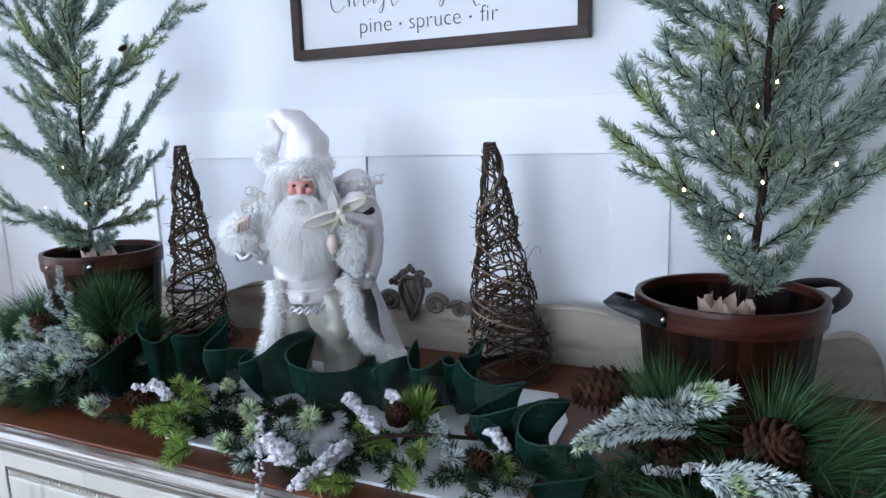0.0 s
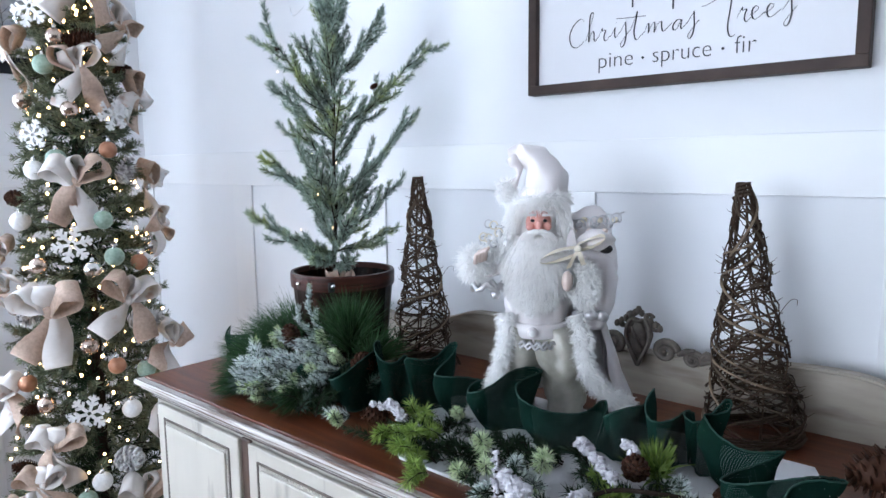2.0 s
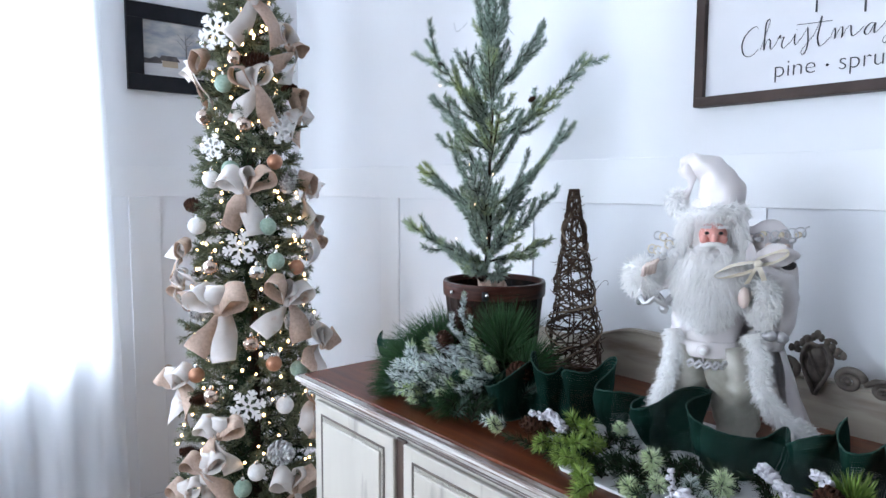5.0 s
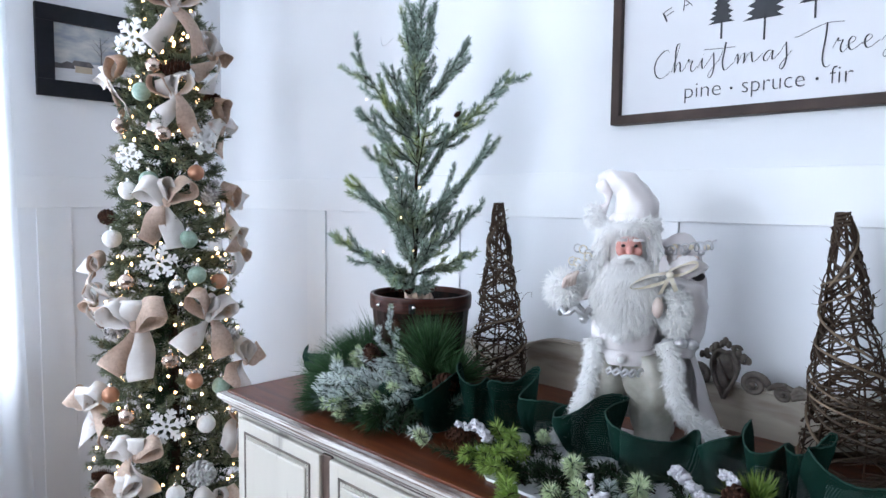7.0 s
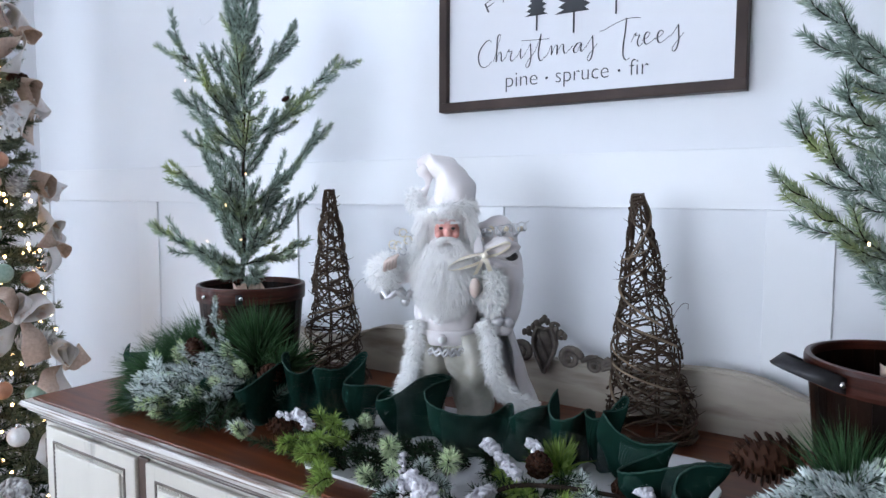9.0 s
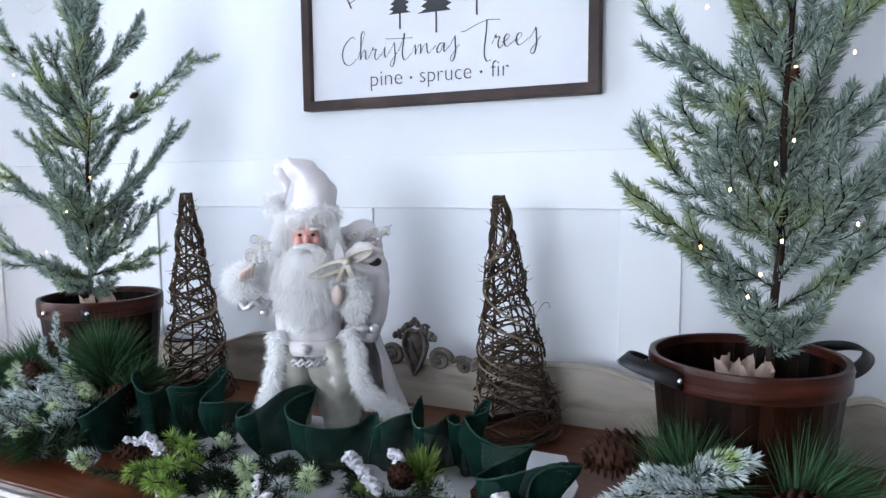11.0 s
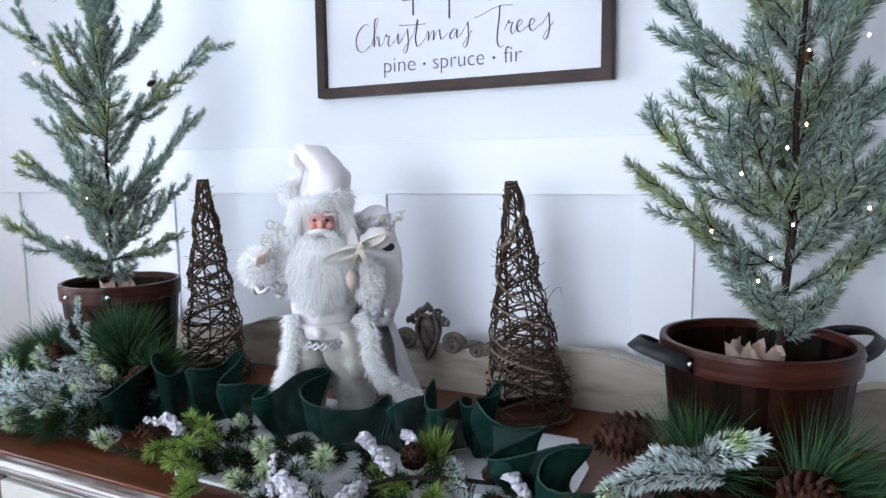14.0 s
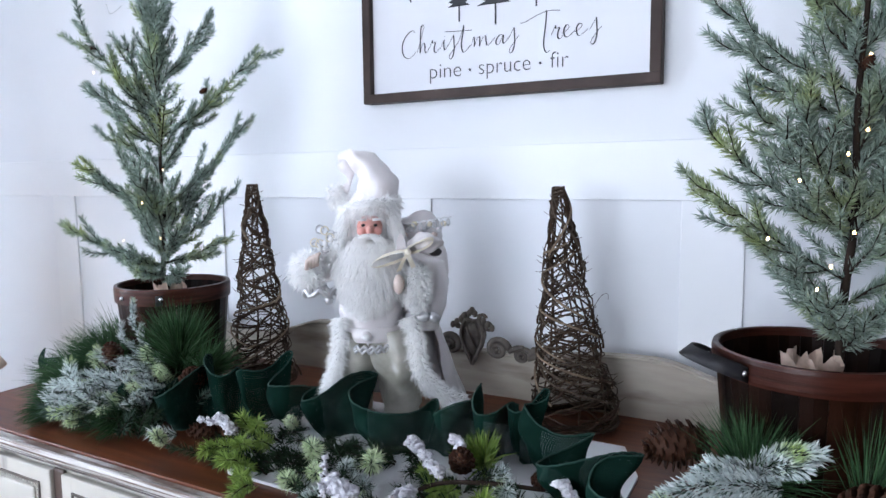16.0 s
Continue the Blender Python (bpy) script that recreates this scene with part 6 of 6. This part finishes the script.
rng = random.Random(77)
XT = thing("christmas_tree", pose(TX, TY, 0, 0, 0, FACE), "slim green artificial tree with warm lights in the corner", "christmas tree")
part("trunk", Geo().tube([(0, 0, 0.02), (0, 0, 1.2), (0, 0, T_HIGH)], [0.022, 0.018, 0.006], 10), M_BARK, XT)
for k in range(4):
    a = k * 1.571 + 0.4
    part("stand_leg", Geo().tube([(0, 0, 0.10), (0.12 * math.cos(a), 0.12 * math.sin(a), 0.05), (0.20 * math.cos(a), 0.20 * math.sin(a), 0.008)], 0.008, 6), M_LEATHER, XT)
M_XMAS = mat("tree_needles", (0.026, 0.048, 0.028), (0.27, 0.32, 0.20), 0.6, scale=22, island=0.55, c3=(0.16, 0.13, 0.06), patch=14, patch_at=(0.58, 0.72), through_light=0.1)
for k in range(285):
    z = 0.22 + (T_HIGH - 0.30) * (k / 285)
    a = k * 2.39996
    r = tree_r(z)
    p0 = Vector((0.25 * r * math.cos(a), 0.25 * r * math.sin(a), z - 0.01))
    p1 = Vector((r * rng.uniform(0.8, 1.05) * math.cos(a), r * rng.uniform(0.8, 1.05) * math.sin(a), z + rng.uniform(-0.02, 0.04)))
    g = Geo()
    spray(g, [p0, p0.lerp(p1, 0.5) + Vector((0, 0, 0.008)), p1], 0.022, 0.0026, 1300, 54, rng, r=0.002)
    for s in range(5):
        t = rng.uniform(0.35, 0.9)
        q = p0.lerp(p1, t)
        w = ((p1 - p0).normalized() + Vector((rng.uniform(-1, 1), rng.uniform(-1, 1), rng.uniform(-0.8, 0.8)))).normalized()
        spray(g, [q, q + w * rng.uniform(0.035, 0.07)], 0.022, 0.0026, 1300, 52, rng, r=0.0014)
    part("branch", g, [M_XMAS, M_BARK], XT)
# filler branches at the core, in darker needles for the shade inside the tree
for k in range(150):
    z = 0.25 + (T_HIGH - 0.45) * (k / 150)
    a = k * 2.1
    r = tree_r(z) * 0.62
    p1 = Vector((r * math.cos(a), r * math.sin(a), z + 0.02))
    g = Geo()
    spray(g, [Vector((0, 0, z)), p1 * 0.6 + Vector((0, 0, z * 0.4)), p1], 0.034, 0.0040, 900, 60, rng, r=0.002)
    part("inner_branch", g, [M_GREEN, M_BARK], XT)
bulb_me = Geo().ball((0, 0, 0), (0.0040, 0.0040, 0.0060), 8, 6).mesh("bulb", M_BULB)
for k in range(340):
    z = 0.35 + 1.75 * rng.random()
    a = rng.random() * 6.28
    r = tree_r(z) * rng.uniform(0.72, 1.03)
    part("bulb", bulb_me, None, XT, m=pose(r * math.cos(a), r * math.sin(a), z, rng.uniform(0, 90), 0, 0))

# ornaments: lateral place as seen from the room, height
face_m = Matrix.Rotation(radians(FACE), 4, "Z")


def on_tree(lat, z, out=0.0):
    """A pose on the tree's outside, local -y pointing out into the room."""
    r = tree_r(z) + out
    lat = max(-1.0, min(1.0, lat / max(r, 0.02))) * r
    deep = -math.sqrt(max(0.0, r * r - lat * lat))
    turn = FACE + math.degrees(math.atan2(lat, -deep)) * 0.8
    p = Matrix.Translation((TX, TY, 0)) @ face_m @ Vector((lat, deep, z))
    return pose(p.x, p.y, p.z, 0, 0, turn)


M_CHAMP = mat("champagne_glass", (0.62, 0.50, 0.44), rough=0.16, metal=0.9)
M_SILV = mat("silver_glass", (0.70, 0.70, 0.70), rough=0.14, metal=0.95)
M_SAGE = mat("sage_green_glitter", (0.22, 0.34, 0.27), (0.34, 0.46, 0.38), 0.45, scale=120, bump=0.4, bump_scale=400)
M_COPPER = mat("copper_matte", (0.42, 0.20, 0.12), (0.52, 0.27, 0.17), 0.4, metal=0.5, scale=60)
M_WHITE = mat("white_glitter", (0.72, 0.72, 0.72), (0.84, 0.84, 0.84), 0.6, scale=150, bump=0.5, bump_scale=500)


def bauble(lat, z, m, label, r=0.024):
    t = thing("bauble", on_tree(lat, z, 0.012), label, "ornament", "tree ornaments")
    part("globe", Geo().ball((0, 0, 0), r, 20, 14), m, t)
    part("cap", Geo().lathe([(0.0, 0.010), (0.0055, 0.009), (0.0062, 0.0), (0.0062, -0.004)], 12, at=(0, 0, r)), M_SILV, t)
    part("hook", Geo().tube([(0, 0, r + 0.008), (0, 0.004, r + 0.018), (0, 0.016, r + 0.020)], 0.0007, 5), M_SILV, t)


for m, label, spots in (
        (M_CHAMP, "shiny champagne glass bauble on the tree", ((-0.030, 1.715), (-0.006, 1.520), (-0.125, 1.545), (-0.110, 1.095), (0.002, 0.870), (-0.180, 0.975), (-0.115, 0.715))),
        (M_SILV, "shiny silver glass bauble on the tree", ((0.022, 1.080), (0.178, 1.120), (-0.130, 1.780), (0.060, 1.700))),
        (M_SAGE, "sage green glittered bauble on the tree", ((-0.064, 1.640), (-0.048, 1.385), (0.078, 1.110), (-0.030, 0.445), (0.055, 1.215), (0.140, 0.775))),
        (M_COPPER, "matte copper bauble on the tree", ((0.140, 1.085), (0.066, 0.805), (0.080, 1.410), (-0.160, 0.770), (0.140, 0.900))),
        (M_WHITE, "white glittered bauble on the tree", ((-0.104, 1.355), (-0.152, 1.215), (0.096, 0.675), (-0.113, 0.350), (0.010, 0.490), (0.110, 1.520)))):
    for lat, z in spots:
        bauble(lat, z, m, label, 0.0265 if m in (M_WHITE, M_SAGE) else 0.0240)


def snowflake(lat, z, r):
    t = thing("snowflake", on_tree(lat, z, 0.030), "flat white glittered snowflake hanging on the tree", "ornament", "tree ornaments")
    g = Geo()
    def bar(x0, z0, x1, z1, w):
        d = Vector((x1 - x0, 0, z1 - z0))
        s = Vector((-d.z, 0, d.x)).normalized() * w
        poly = [(x0 - s.x, z0 - s.z), (x1 - s.x, z1 - s.z), (x1 + s.x, z1 + s.z), (x0 + s.x, z0 + s.z)]
        g.prism(poly, -0.002 - 0.0002 * len(g.f) / 60, 0.002)
    for k in range(6):
        a = k * math.pi / 3 + 0.2
        c, s = math.cos(a), math.sin(a)
        bar(0.1 * r * c, 0.1 * r * s, r * c, r * s, r * 0.085)
        for q, ln in ((0.45, 0.34), (0.72, 0.30)):
            for e in (-1, 1):
                b = a + e * 0.95
                bar(q * r * c, q * r * s, q * r * c + ln * r * math.cos(b), q * r * s + ln * r * math.sin(b), r * 0.075)
    part("flake", g, M_WHITE, t)
    part("thread", Geo().tube([(0, 0, r * 0.9), (0, 0.02, r + 0.03)], 0.0006, 4), M_SILV, t)


for lat, z, r in ((-0.085, 1.795, 0.058), (-0.098, 1.450, 0.042), (-0.023, 1.154, 0.052), (-0.010, 0.690, 0.052), (0.100, 1.508, 0.046), (0.060, 0.350, 0.050)):
    snowflake(lat, z, r)


def tree_cone(lat, z, size, m, label, axis):
    t = thing("pinecone", on_tree(lat, z, 0.012), label, "pinecone", "tree ornaments")
    part("cone", small_cone(Geo(), (0, 0, 0), size, rng, axis=axis, rows=9, around=9), m, t)


M_FLOCKED = mat("flocked_scales", (0.10, 0.085, 0.08), (0.80, 0.80, 0.80), 0.8, scale=60, island=0.3, c3=(0.80, 0.80, 0.80), patch=45, patch_at=(0.42, 0.52))
for lat, z, s, ax in ((0.028, 1.712, 0.070, (1, -0.3, 0.2)), (0.135, 1.640, 0.062, (0.9, -0.3, 0.3)), (-0.188, 1.275, 0.056, (-0.8, -0.4, 0.1)), (-0.182, 0.535, 0.056, (-0.8, -0.5, 0.2)), (-0.150, 0.700, 0.05, (-0.5, -0.6, 0))):
    tree_cone(lat, z, s, M_CONE, "dark brown pinecone wired to the tree", ax)
for lat, z, s, ax in ((0.122, 1.350, 0.070, (0.3, -0.2, 1)), (0.145, 0.920, 0.085, (0.6, -0.5, 0.1)), (0.080, 0.535, 0.088, (0.2, -0.9, 0.2)), (-0.145, 0.955, 0.060, (0, -1, 0))):
    tree_cone(lat, z, s, M_FLOCKED, "white-flocked pinecone wired to the tree", ax)


def bow(lat, z, size, tilt, seed, flip):
    r = random.Random(seed)
    t = thing("ribbon_bow", on_tree(lat, z, 0.022) @ pose(0, 0, 0, 0, tilt, 0), "tan burlap and cream ribbon bow tied on the tree", "bow", "tree bows")

    def cloth(name, pts, ws, m):
        ob = part(name, Geo().strip(pts, ws), m, t)
        sol = ob.modifiers.new("thick", "SOLIDIFY")
        sol.thickness = 0.0012

    def loop(a, ln, wide, m, roll):
        """A round loop of wired ribbon, turned about its own length so that its opening shows."""
        along = Vector((math.cos(a), 0, math.sin(a)))
        across = Vector((-math.sin(a), 0, math.cos(a)))
        up = Vector((0, -1, 0)) * math.cos(roll) + across * math.sin(roll)
        over = along.cross(up)
        pts, ws = [], []
        for i in range(25):
            q = i / 24
            th = 2 * math.pi * q
            reach = ln * (0.5 - 0.5 * math.cos(th)) ** 0.72
            pts.append(along * reach - up * math.sin(th) * ln * 0.36 * (0.35 + 0.65 * math.sin(math.pi * q)) + Vector((0, -0.014, 0)) + over * 0.004 * math.sin(th * 2 + seed))
            ws.append((over + along * 0.10 * math.sin(th + seed)) * wide * (0.50 + 0.50 * math.sin(math.pi * q) ** 0.6))
        pts = [p + Vector((noise.noise(p * 34 + Vector((seed, 0, 0))), noise.noise(p * 34 + Vector((0, seed, 5))), noise.noise(p * 34 + Vector((3, 0, seed))))) * 0.007 for p in pts]
        cloth("loop", pts, ws, m)

    def tail(a, ln, wide, m):
        along = Vector((math.cos(a), 0, math.sin(a)))
        across = Vector((-math.sin(a), 0, math.cos(a)))
        pts, ws = [], []
        for i in range(15):
            q = i / 14
            twist = 0.8 * math.sin(q * 2.6 + seed)
            pts.append(along * ln * q + Vector((0, -0.016 - 0.020 * math.sin(q * 3.4 + seed * 0.7), -0.012 * q)) + across * 0.012 * math.sin(q * 3 + seed))
            ws.append((across * math.cos(twist) + Vector((0, math.sin(twist), 0))) * wide * (0.35 + 0.65 * min(1, q * 1.9)))
        cloth("tail", pts, ws, m)

    first, second = (M_JUTE, M_SATIN) if flip else (M_SATIN, M_JUTE)
    size *= 1.04
    wd = size * 0.58
    loop(radians(40 + r.uniform(-14, 14)), size * 0.80, wd, first, radians(50 + r.uniform(-20, 20)))
    loop(radians(142 + r.uniform(-14, 14)), size * 0.80, wd, second, radians(-50 + r.uniform(-20, 20)))
    loop(radians(92 + r.uniform(-25, 25)), size * 0.58, wd * 0.9, (first, second)[seed % 2], radians(r.uniform(-70, 70)))
    tail(radians(-66 + r.uniform(-14, 14)), size * 1.12, wd * 1.05, second)
    tail(radians(-118 + r.uniform(-14, 14)), size * 1.05, wd * 1.05, first)
    part("knot", Geo().ball((0, -0.018, 0), (size * 0.12, size * 0.11, size * 0.15), 10, 8, rough=0.25, freq=60), first, t)


for i, (lat, z, s, tilt) in enumerate(((0.025, 1.885, 0.115, 0), (0.118, 1.770, 0.090, 25), (0.020, 1.625, 0.095, -8), (-0.135, 1.680, 0.090, -30), (0.150, 1.575, 0.090, 35),
                                       (0.000, 1.325, 0.105, 5), (0.185, 1.310, 0.095, 20), (-0.085, 0.975, 0.120, 0), (0.100, 0.990, 0.105, 10), (-0.195, 1.110, 0.080, -30),
                                       (-0.190, 1.030, 0.070, -50), (-0.085, 0.610, 0.095, 5), (-0.125, 0.505, 0.090, -10), (0.115, 0.430, 0.100, 8), (-0.215, 0.730, 0.095, -15),
                                       (0.205, 0.830, 0.095, 40), (0.185, 0.660, 0.080, 30), (0.190, 1.180, 0.080, 70), (-0.180, 0.420, 0.080, -20))):
    bow(lat, z, s, tilt, i, i % 2)
